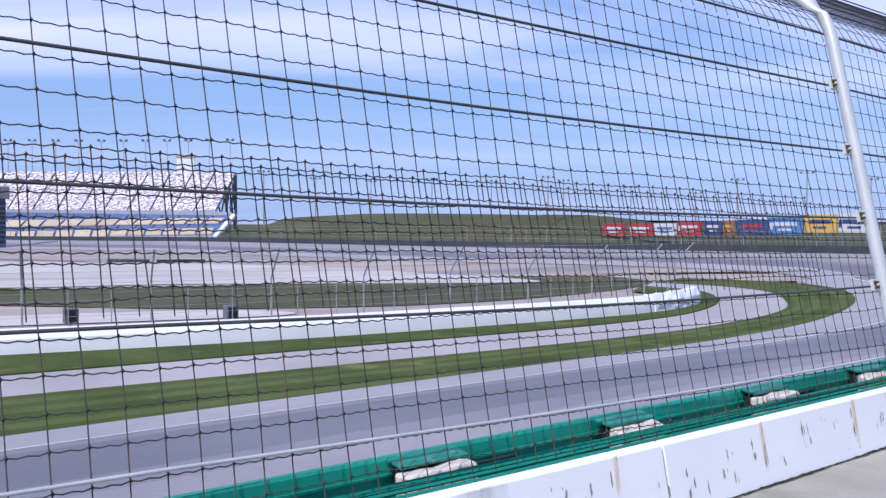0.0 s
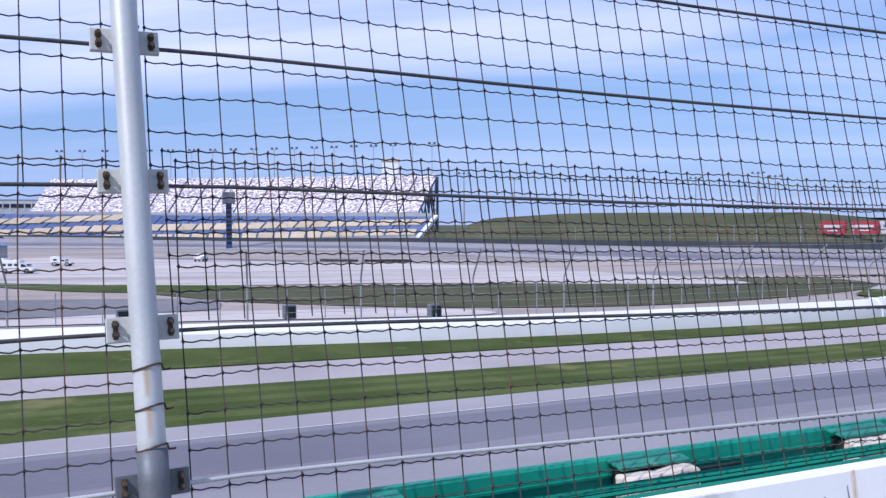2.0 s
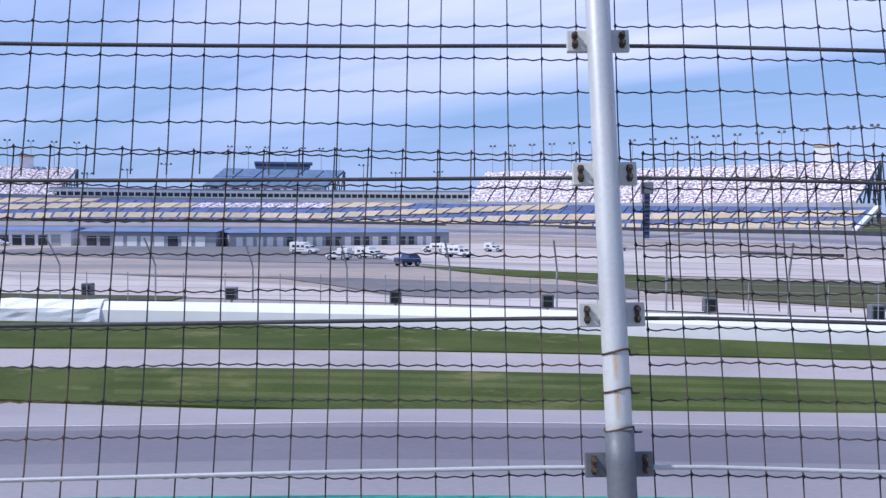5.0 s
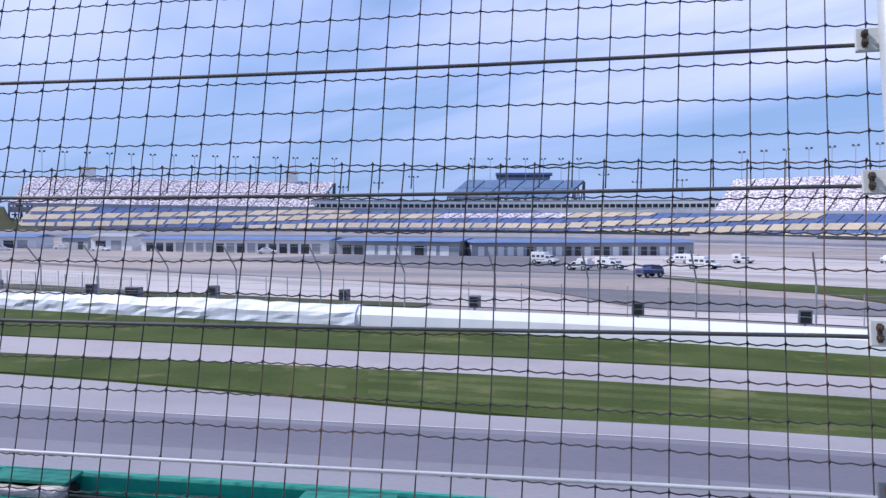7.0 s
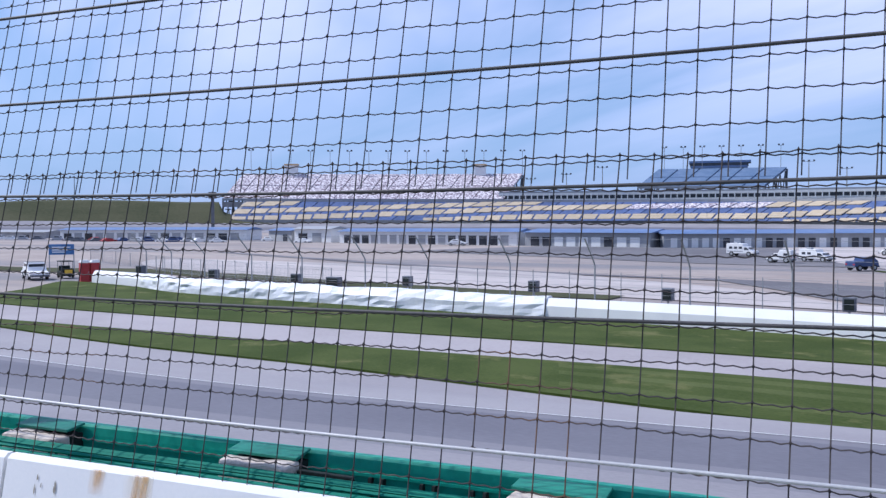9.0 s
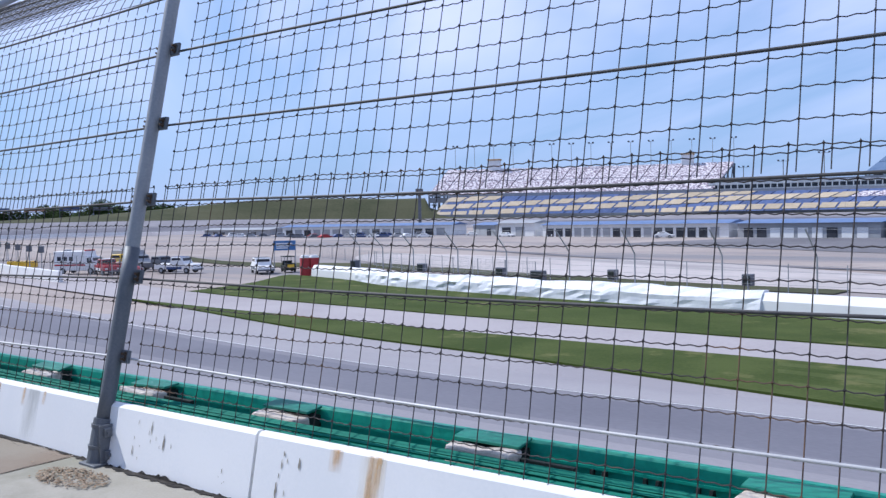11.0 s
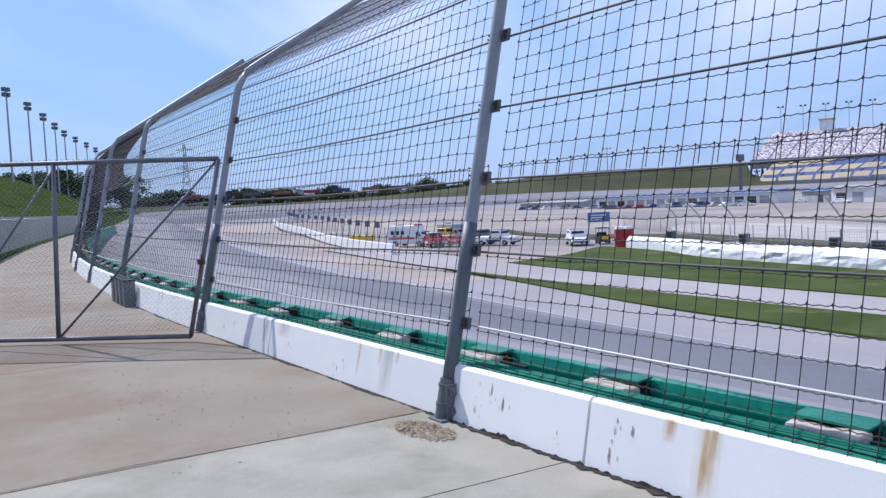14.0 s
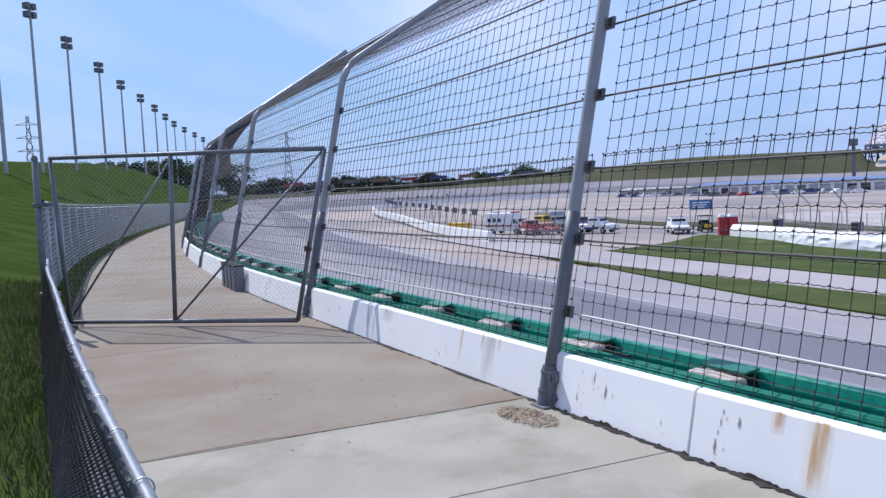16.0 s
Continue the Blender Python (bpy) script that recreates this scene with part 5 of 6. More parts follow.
    if trim:
        bm = bmesh.new()
        box(bm, -a + 1.25, 0.35, -Wd_ * 0.43, Wd_ * 0.43, H - 0.03, H + 0.035, 0.02) if kind_ == "car" else box(bm, -0.38, 0.98, -Wd_ * 0.43, Wd_ * 0.43, H - 0.03, H + 0.035, 0.02)
        part("roof_panel", bm, trim, v)
        for sy in (-1, 1):
            bm = bmesh.new(); box(bm, -a * 0.35, a * 0.4, sy * (Wd_ / 2 + 0.012) - 0.012, sy * (Wd_ / 2 + 0.012) + 0.012, 0.5, 0.8, 0.004)
            part("side_panel", bm, trim, v)
    for wx in (a + 0.02, -a - 0.02):
        bm = bmesh.new(); box(bm, wx - 0.06, wx + 0.06, -Wd_ * 0.48, Wd_ * 0.48, 0.36, 0.56, 0.03)
        part("bumper", bm, "steel_dark", v)
    if kind_ == "van":
        for sy in (-1, 1):
            for wx in (-a + 0.5, -a + 1.35, -a + 2.2):
                if wx + 0.55 < a - 1.9:
                    bm = bmesh.new(); box(bm, wx, wx + 0.55, sy * (Wd_ / 2 + 0.01) - 0.02, sy * (Wd_ / 2 + 0.01) + 0.02, H * 0.58, H * 0.76, 0.01)
                    part("cabin_window", bm, "dark_glass", v)
            bm = bmesh.new(); box(bm, -a + 0.1, a - 1.95, sy * (Wd_ / 2 + 0.008) - 0.016, sy * (Wd_ / 2 + 0.008) + 0.016, H * 0.36, H * 0.43, 0.0)
            part("side_stripe", bm, "red" if name == "ambulance" else "grey", v)
        bm = bmesh.new(); box(bm, -a + 0.9, -a + 1.6, -0.35, 0.35, H - 0.02, H + 0.2, 0.05); part("roof_unit", bm, "grey", v)
    return v


IZ = INF_Z - 0.06
bmt = bmesh.new()
for q in range(2):
    cyl(bmt, (0, 0, q * 0.24), (0, 0, q * 0.24 + 0.21), 0.40 - 0.02 * (q % 2), None, 12)
stack_me = bpy.data.meshes.new("tyre_stack"); bmt.to_mesh(stack_me); bmt.free(); stack_me.materials.append(M["tyre"])
for x0, y0, x1, y1, n in ((-51, 159, -44, 158.2, 11), (-42, 158, -34, 156.8, 13)):
    tb = thing("tyre_barrier", "row of stacked black tyres beside the infield paving", "barrier", (x0, y0, INF_Z - 0.04), math.degrees(math.atan2(y1 - y0, x1 - x0)), "tyre barriers")
    for i in range(n):
        ob = new("tyre_stack", stack_me); ob.parent = tb
        ob.location = (math.hypot(x1 - x0, y1 - y0) * i / (n - 1), 0.12 * math.sin(i * 1.7), 0)
vehicle("box_truck", "white box truck parked on the infield paving", (-109.5, 106, IZ), 20, "van", "white", 4.8, 1.9, 2.1)
vehicle("box_truck", "white camper van with grey trim on the infield paving", (-90.5, 94.5, IZ), 200, "van", "white", 3.6, 1.7, 1.8)
vehicle("service_truck", "white service truck with a raised mast on the infield", (-90, 101, IZ), 10, "van", "white", 4.6, 1.8, 1.8)
vehicle("flatbed_truck", "dark blue utility truck on the infield paving", (-72.4, 88.5, IZ), 80, "pickup", "navy", 3.4, 1.7, 1.6)
vehicle("box_truck", "long white motorhome parked by the garages", (-97.4, 127.5, IZ), 195, "van", "white", 5.0, 1.9, 1.7)
vehicle("box_truck", "white box truck with a dark rear end", (-81.6, 112.6, IZ), 15, "van", "white", 4.8, 1.9, 2.0)
vehicle("box_truck", "small white utility truck beyond the grass", (-90.6, 136.8, IZ), 15, "van", "white", 3.4, 1.7, 1.7)
vehicle("pickup_truck", "white pickup truck in front of the garages", (-75, 158, IZ), 100, "pickup", "white", 4.2, 1.7, 1.5)
for i, (x, y, mn) in enumerate(((-207, 94, "white"), (-220, 78, "white"), (-188, 92, "white"), (-230, 66, "white"), (-245.9, 46.3, "white"), (-256, 42.6, "white"), (-262, 34, "white"), (-267.5, 27, "grey"), (-273, 40, "navy"), (-290, 17.6, "red"), (-300, 24, "grey"), (-311, 27, "steel_dark"), (-322, 12.5, "white"), (-280, 30, "white"), (-254, 63, "white"))):
    vehicle("car", {"white": "white car parked before the garages", "grey": "grey car parked in the infield row", "navy": "dark blue car parked in the infield row", "red": "red car parked in the infield row", "steel_dark": "dark car parked in the infield row"}[mn], (x, y, IZ), 30 + (i * 37) % 50, "car", mn, 4.7, 1.9, 1.5, "cars by the garages")
rng = random.Random(17)
for i, az in enumerate(np.linspace(79.6, 93.4, 19)):
    a_ = radians(az + rng.uniform(-0.2, 0.2)); d = float(np.interp(az, [79, 87.5, 89.5, 93.5], [248, 286, 316, 338])) + rng.uniform(-8, 3)
    mn = ("white", "steel_dark", "grey", "white", "red", "navy", "steel_dark")[rng.randrange(7)]
    vehicle("car", {"white": "white car in the long row before the garages", "grey": "grey car in the long row before the garages", "navy": "dark blue car in the long row before the garages", "red": "red car in the long row before the garages", "steel_dark": "dark car in the long row before the garages"}[mn],
            (-math.sin(a_) * d, math.cos(a_) * d, IZ), az + rng.uniform(-30, 30), "car", mn, 4.7, 1.9, rng.choice((1.5, 1.7, 1.9)), "cars by the garages")
amb = vehicle("ambulance", "white ambulance with a red stripe waiting at the pit exit", (-118.3, -22.6, IZ), 66, "van", "white", 6.4, 2.3, 2.9)
bm = bmesh.new(); box(bm, 1.0, 1.3, -0.9, 0.9, 2.88, 3.05, 0.03); part("light_bar", bm, "red", amb, "red light bar")
vehicle("safety_truck", "red safety pickup with a white roof beside the ambulance", (-115.2, -19.2, IZ), 25, "pickup", "red", 5.2, 1.95, 1.9, trim="white")
vehicle("safety_car", "red safety car with white side panels beside the ambulance", (-114.3, -16.8, IZ), 40, "car", "red", 4.8, 1.9, 1.45, trim="white")
vehicle("rescue_truck", "yellow rescue truck behind the safety cars", (-125, -19.2, IZ), 60, "pickup", "yellow", 5.2, 2.0, 2.1)
vehicle("wrecker_truck", "grey recovery truck behind the safety cars", (-126, -17.5, IZ), 40, "van", "grey", 6.5, 2.3, 2.6)
vehicle("pickup_truck", "dark grey pickup truck behind the safety cars", (-118, -13.2, IZ), 50, "pickup", "steel_dark", 5.6, 2.0, 1.95)
vehicle("pickup_truck", "white pickup truck with a dark roof beside the grey truck", (-112.3, -10.3, IZ), 60, "pickup", "white", 5.8, 2.05, 2.0, trim="navy")
vehicle("pickup_truck", "white sport utility vehicle seen from the front beside the toilets", (-106, -0.2, IZ), 10, "car", "white", 4.9, 2.0, 1.85, trim="steel_dark")
ct = thing("utility_cart", "black utility cart with an orange rear under the blue sign", "cart", (-106.5, 2.9, IZ), 12)
bm = bmesh.new(); box(bm, -1.2, 1.2, -0.65, 0.65, 0.25, 0.8, 0.08); box(bm, 0.3, 1.2, -0.6, 0.6, 0.75, 1.05, 0.08); part("body", bm, "black", ct)
bm = bmesh.new(); box(bm, -1.1, 0.7, -0.68, 0.68, 1.82, 1.92, 0.04); part("roof", bm, "black", ct)
bm = bmesh.new(); box(bm, -0.6, -0.45, -0.6, 0.6, 0.8, 1.35, 0.05); part("seat_back", bm, "black", ct)
bm = bmesh.new(); box(bm, 1.19, 1.24, -0.4, 0.4, 0.55, 0.95, 0.02); part("front_panel", bm, "yellow", ct, "orange-yellow panel")
for sx in (-1.0, 0.6):
    for sy in (-0.6, 0.6):
        bm = bmesh.new(); cyl(bm, (sx, sy, 0.75), (sx, sy, 1.85), 0.03, None, 8); part("roof_post", bm, "steel_dark", ct)
        bm = bmesh.new(); cyl(bm, (sx * 0.85, sy - 0.06, 0.28), (sx * 0.85, sy + 0.12, 0.28), 0.28, None, 14); part("wheel", bm, "tyre", ct)
ys = thing("equipment_trailer", "low yellow equipment trailer by the white wall", "trailer", (-132, -33, IZ), 60)
bm = bmesh.new(); box(bm, -2.0, 2.0, -0.8, 0.8, 0.4, 1.3, 0.1); part("body", bm, "yellow", ys)
for sy in (-1, 1):
    bm = bmesh.new(); cyl(bm, (0, sy * 0.7, 0.3), (0, sy * 0.9, 0.3), 0.3, None, 12); part("wheel", bm, "tyre", ys)
for k in range(2):
    tl = thing("portable_toilet", "red plastic portable toilet with a white roof", "toilet", (-98.3 + 0.1 * k, 4.45 + 1.0 * k, IZ), 8, group="portable toilets")
    bm = bmesh.new(); box(bm, -0.48, 0.48, -0.48, 0.48, 0.0, 2.0, 0.04); part("cabin", bm, "red", tl)
    bm = bmesh.new(); box(bm, -0.50, 0.50, -0.50, 0.50, 1.98, 2.12, 0.05); box(bm, -0.38, 0.38, -0.38, 0.38, 2.10, 2.28, 0.06); part("roof", bm, "white", tl, "white moulded roof")
    bm = bmesh.new(); box(bm, 0.48, 0.51, -0.34, 0.34, 0.12, 1.85, 0.01); dr = part("door", bm, "red", tl)
    bm = bmesh.new(); box(bm, 0.505, 0.53, 0.24, 0.30, 0.95, 1.08, 0.005); part("handle", bm, "grey", dr)
bs = thing("blue_sign", "blue board sign on two posts beside the infield entrance", "sign", (-109.5, 2.6, IZ), 82)
bm = bmesh.new(); box(bm, -1.35, 1.35, -0.06, 0.06, 2.5, 3.7, 0.02); part("board", bm, "sky_blue", bs)
for sx in (-1.3, 1.3):
    bm = bmesh.new(); cyl(bm, (sx, 0, 0), (sx, 0, 3.7), 0.06, None, 8); part("post", bm, "pole", bs)
for q in (3.35, 3.05, 2.8):
    bm = bmesh.new(); box(bm, -1.0, 1.0 - (3.4 - q), -0.075, 0.075, q - 0.07, q + 0.07); part("lettering_bar", bm, "white", bs)


# ---- garages ----
def garage(name, label, p, q, h, depth, wall_m, roof_m, doors, door_w=3.2, pale=True):
    p, q = Vector((*p, 0)), Vector((*q, 0))
    L = (q - p).length
    ang = math.degrees(math.atan2(q.y - p.y, q.x - p.x))
    g = thing(name, label, "building", (p.x, p.y, IZ), ang)
    bm = bmesh.new(); box(bm, 0, L, 0, depth, 0, h, 0.0); part("wall", bm, wall_m, g)
    bm = bmesh.new()
    vs = [bm.verts.new(c) for c in ((-0.5, -0.8, h), (L + 0.5, -0.8, h), (L + 0.5, depth / 2, h + 0.8), (-0.5, depth / 2, h + 0.8), (-0.5, depth + 0.8, h), (L + 0.5, depth + 0.8, h))]
    for f in ((0, 1, 2, 3), (3, 2, 5, 4), (0, 3, 4), (1, 5, 2), (0, 4, 5, 1)):
        bm.faces.new([vs[i] for i in f])
    part("roof", bm, roof_m, g)
    rngg = random.Random(name + str(int(L)))
    x = 1.5
    for i in range(doors):
        x = 1.5 + (L - 3) * i / doors
        w = min(door_w, (L - 3) / doors * 0.72)
        bm = bmesh.new(); box(bm, x, x + w, -0.06, 0.1, 0.0, h * 0.68)
        part("roller_door", bm, "dark_glass" if rngg.random() < 0.4 else ("white" if not pale else "grey"), g)
        bm = bmesh.new(); box(bm, x - 0.12, x + w + 0.12, -0.09, 0.0, h * 0.68, h * 0.68 + 0.2); part("door_frame", bm, "pole", g)
    return g


garage("garage_building", "long white garage building with roller doors and a blue roof", (-222.5, 74), (-180, 104), 3.3, 9, "white", "blue_roof", 17)
garage("garage_building", "long grey garage building with dark doors and a blue roof", (-178, 105), (-152, 121), 3.2, 14, "grey", "blue_roof", 9, pale=False)
garage("garage_building", "long grey garage building end with many narrow doors", (-150, 123), (-124, 168), 3.0, 14, "grey", "blue_roof", 22, 1.4, pale=False)
garage("garage_building", "small white building with an open garage door", (-238, 66), (-227, 73), 3.9, 7, "white", "grey", 2)
garage("garage_building", "long white garage building in the distance", (-309, 8), (-262, 58), 3.6, 9, "white", "blue_roof", 16)
garage("garage_building", "low grey building in the distance of the infield", (-372, -22), (-330, 4), 2.7, 8, "grey", "grey", 8)
garage("garage_building", "low white building in the distance of the infield", (-255, 63), (-241, 66), 3.4, 8, "grey", "blue_roof", 3)

# ---- grandstands ----
EYE0 = np.array([-0.42, -0.35, 1.6])


def pol(az, d, tn=0.0):
    a = radians(az)
    return EYE0 + np.array([-math.sin(a) * d, math.cos(a) * d, tn * d])


AZ = [11.5, 23, 34, 48, 64, 79.2]
D0 = [266, 305, 345, 400, 420, 420]
T0 = [-0.0112, -0.0135, -0.009, -0.0042, -0.0022, 0.0005]
T1 = [0.0135, 0.0150, 0.0168, 0.0185, 0.0205, 0.0222]


def low(az, k):
    """Lower seating: k from 0 at the front to 1 at the back."""
    d0 = float(np.interp(az, AZ, D0))
    p, q = pol(az, d0, float(np.interp(az, AZ, T0))), pol(az - k * float(np.interp(az, [11.5, 25, 36, 65, 76, 79.2], [1.2, 1.3, 2.0, 1.9, 1.5, 1.0])), d0 + 26, float(np.interp(az, AZ, T1)))
    return p + (q - p) * k


def slab(quad, t):
    """Six-sided slab of thickness t under four corners."""
    q = [np.asarray(v, float) for v in quad]
    V = q + [v - [0, 0, t] for v in q]
    return V, [(0, 1, 2, 3), (7, 6, 5, 4), (0, 4, 5, 1), (1, 5, 6, 2), (2, 6, 7, 3), (3, 7, 4, 0)]


lower = thing("lower_grandstand", "long low grandstand with tan and blue seat blocks", "grandstand")
azs = np.arange(11.5, 79.3, 0.85)
dk = np.array([low(a, 0.0) - [0, 0, 0.6] for a in azs]); dk2 = np.array([low(a, 1.0) - [0, 0, 0.6] for a in azs])
strip("deck", dk, dk2, "stand_deck", parent=lower)
front = dk.copy(); front[:, 2] -= 2.5
strip("front_wall", front, dk + [0, 0, 1.2], "stand_deck", parent=lower)
strip("back_wall", dk2, dk2 + [0, 0, 1.6], "grey", parent=lower)
# rows of tan blocks that climb along the blue stand: angle and height of each row's middle
tan_rows = [([75, 79.2], [0.92, 0.79]), ([60, 70, 79.2], [0.96, 0.68, 0.41]), ([40, 45.2, 52, 60, 70, 79.2], [0.98, 0.83, 0.76, 0.66, 0.30, 0.03]),
            ([30, 35.7, 40.3, 45.2, 52, 60, 66], [0.92, 0.72, 0.54, 0.30, 0.27, 0.22, 0.04]), ([11, 22, 30.6, 33.2, 35.7, 40.3, 43], [0.72, 0.58, 0.43, 0.35, 0.22, 0.12, 0.04]), ([11, 22, 31], [0.26, 0.16, 0.04])]
azs = np.arange(11.5, 79.3, 1.03)
for i in range(len(azs) - 1):
    a0, a1 = azs[i] + 0.04, azs[i + 1] - 0.04
    V, F = slab([low(a0, 0.02), low(a1, 0.02), low(a1, 0.985), low(a0, 0.985)], 0.5)
    mesh_ob("seat_block", V, F, "seat_blue", lower)
    for ra, rk in tan_rows:
        am = (a0 + a1) / 2
        if not ra[0] <= am <= ra[-1]:
            continue
        kc = float(np.interp(am, ra, rk))
        k0, k1 = max(0.025, kc - 0.115), min(0.98, kc + 0.115)
        if k1 - k0 < 0.05:
            continue
        V, F = slab([low(a0 + 0.03, k0) + [0, 0, 0.22], low(a1 - 0.03, k0) + [0, 0, 0.22], low(a1 - 0.03, k1) + [0, 0, 0.22], low(a0 + 0.03, k1) + [0, 0, 0.22]], 0.3)
        mesh_ob("seat_block", V, F, "seat_white" if kc > 0.68 and 45.5 < am < 54 else "seat_tan", lower)
V, F = slab([low(11.2, 0.0) + [0, 0, 0.4], low(11.48, 0.0) + [0, 0, 0.4], low(11.48, 1.0) + [0, 0, 0.4], low(11.2, 1.0) + [0, 0, 0.4]], 1.0)
mesh_ob("end_stair", V, F, "white", lower)


def upper_stand(name, label, az0, az1, d, depth, tb0, tb1, tt0, tt1, mname, n, parent_towers=(), slant=1.3):
    st = thing(name, label, "grandstand")
    def P(u, k):
        az = az0 + (az1 - az0) * u
        dd_ = d[0] + (d[1] - d[0]) * u
        lo = pol(az, dd_, tb0 + (tb1 - tb0) * u)
        hi = pol(az - slant, dd_ + depth, tt0 + (tt1 - tt0) * u)
        return lo + (hi - lo) * k
    us = np.linspace(0, 1, n + 1)
    for i in range(n):
        e_ = 0.04 / n
        for k0, k1 in ((0.0, 0.49), (0.515, 1.0)):
            V, F = slab([P(us[i] + e_, k0), P(us[i + 1] - e_, k0), P(us[i + 1] - e_, k1), P(us[i] + e_, k1)], 0.8)
            mesh_ob("seat_block", V, F, mname, st)
    a_ = np.array([P(u, 0.0) - [0, 0, 0.9] for u in us]); b_ = np.array([P(u, 1.0) - [0, 0, 0.9] for u in us])
    strip("deck", a_, b_, "steel_dark", parent=st)
    strip("front_band", a_ - [0, 0, 0.4], a_ + [0, 0, 0.9], "grey", parent=st)
    strip("fascia", a_ - [0, 0, 3.6], a_ - [0, 0, 0.9], "stand_deck", parent=st)
    for i in range(n + 1):
        for k in (0.03, 0.5, 0.97):
            p = P(us[i], k)
            Vv, Ff = tubes([[p - [0, 0, 0.9], (p[0], p[1], 0.0)]], 0.45, 6)
            mesh_ob("column", Vv, Ff, "steel_dark", st)
        if i < n:
            V, F = slab([P(us[i] + 0.3 / n, 0) - [0, 0, 0.4], P(us[i] + 0.62 / n, 0) - [0, 0, 0.4], P(us[i] + 0.62 / n, 0.06) - [0, 0, 0.6], P(us[i] + 0.3 / n, 0.06) - [0, 0, 0.6]], 2.6)
            mesh_ob("entry", V, F, "black", st)
    for end in (0.0, 1.0):
        for k in (0.15, 0.4, 0.65, 0.9):
            p, q = P(end, k), P(end, min(1, k + 0.25))
            Vv, Ff = tubes([[p - [0, 0, 1], (q[0], q[1], 1.0)], [q - [0, 0, 1], (p[0], p[1], 1.0)], [(p[0], p[1], p[2] * 0.5), (q[0], q[1], p[2] * 0.5)]], 0.3, 5)
            mesh_ob("end_bracing", Vv, Ff, "steel_dark", st)
    for u, h in parent_towers:
        c = P(u, 1.0)
        bm = bmesh.new(); box(bm, -3.2, 3.2, -2.0, 2.0, -1.0, h, 0.1, Matrix.Translation(tuple(c)) @ pose(0, 0, 0, 0, 0, az0))
        part("tower", bm, "white", st)
        bm = bmesh.new(); box(bm, -3.6, 3.6, -2.4, 2.4, h, h + 0.8, 0.1, Matrix.Translation(tuple(c)) @ pose(0, 0, 0, 0, 0, az0))
        part("tower_roof", bm, "rust", st)
    return st, P


sE, PE = upper_stand("upper_grandstand", "tall upper grandstand of mottled white and pink seats", 11.3, 35.2, (304, 384), 30, 0.0185, 0.0165, 0.0615, 0.0535, "seat_white", 18, ((0.13, 5.5),))
sW, PW = upper_stand("upper_grandstand", "tall distant grandstand of mottled pale pink seats", 60.7, 78.9, (452, 452), 30, 0.0235, 0.0255, 0.0525, 0.0530, "seat_white", 18, ((0.155, 4.5), (0.83, 4.5)))
sP, PP = upper_stand("press_grandstand", "grey empty grandstand below the press box", 44.4, 52.1, (462, 462), 26, 0.0350, 0.0365, 0.0545, 0.0552, "stand_grey", 6, ())
pb_ = thing("press_box", "blue-grey glass press box on top of the grandstand", "building")
for nm, a0, a1, t0, t1, mn in (("lower_storey", 45.4, 48.8, 0.0552, 0.0578, "blue_roof"), ("window_band", 45.35, 48.85, 0.0578, 0.0610, "dark_glass"), ("roof", 45.2, 48.9, 0.0610, 0.0632, "blue_roof")):
    q = [pol(a0, 490, t0), pol(a1, 490, t0), pol(a1, 504, t0 * 490 / 504), pol(a0, 504, t0 * 490 / 504)]
    hgt = (t1 - t0) * 490
    V, F = slab([v + [0, 0, hgt] for v in q], hgt)
    mesh_ob(nm, V, F, mn, pb_)
su = thing("suite_building", "long low white row of suites with dark windows between the stands", "building")
for nm, t0, t1, mn, dd in (("lower_wall", 0.016, 0.0232, "white", 0), ("window_band", 0.0232, 0.0272, "dark_glass", 1.0), ("roof_band", 0.0272, 0.0300, "white", -0.6), ("roof", 0.0300, 0.0318, "grey", 0.5)):
    a_ = np.array([pol(a, 454 + dd, t0) for a in np.linspace(34.0, 61.0, 40)]); b_ = np.array([pol(a, 454 + dd, t1) for a in np.linspace(34.0, 61.0, 40)])
    strip(nm, a_, b_, mn, parent=su)
for a in np.linspace(34.2, 60.8, 70):
    Vv, Ff = tubes([[pol(a, 452.8, 0.0185), pol(a, 452.8, 0.0300)]], 0.35, 4)
    mesh_ob("mullion", Vv, Ff, "white", su)


def light_pole(at, h, heads=2, r=0.16, group="floodlight poles", w=1.6, turn=0.0, foot=1.0, hw=0.5, tiers=1):
    lp = thing("floodlight_pole", "tall steel floodlight pole with a cluster of lamps", "light pole", tuple(at), turn, group)
    bm = bmesh.new(); cyl(bm, (0, 0, -foot), (0, 0, h), r * 1.4, r * 0.8, 8); part("pole", bm, "pole", lp)
    for q in range(tiers):
        hz_ = h - 1.15 * q
        bm = bmesh.new(); box(bm, -w, w, -0.12, 0.12, hz_ - 0.2, hz_, 0.02); arm = part("crossarm", bm, "pole", lp)
        for k in range(heads):
            x = -w + 2 * w * k / max(1, heads - 1)
            bm = bmesh.new(); box(bm, x - hw, x + hw, -0.4, 0.5, hz_ - 0.1, hz_ + 0.75, 0.08); part("lamp_head", bm, "steel_dark", arm)
    return lp


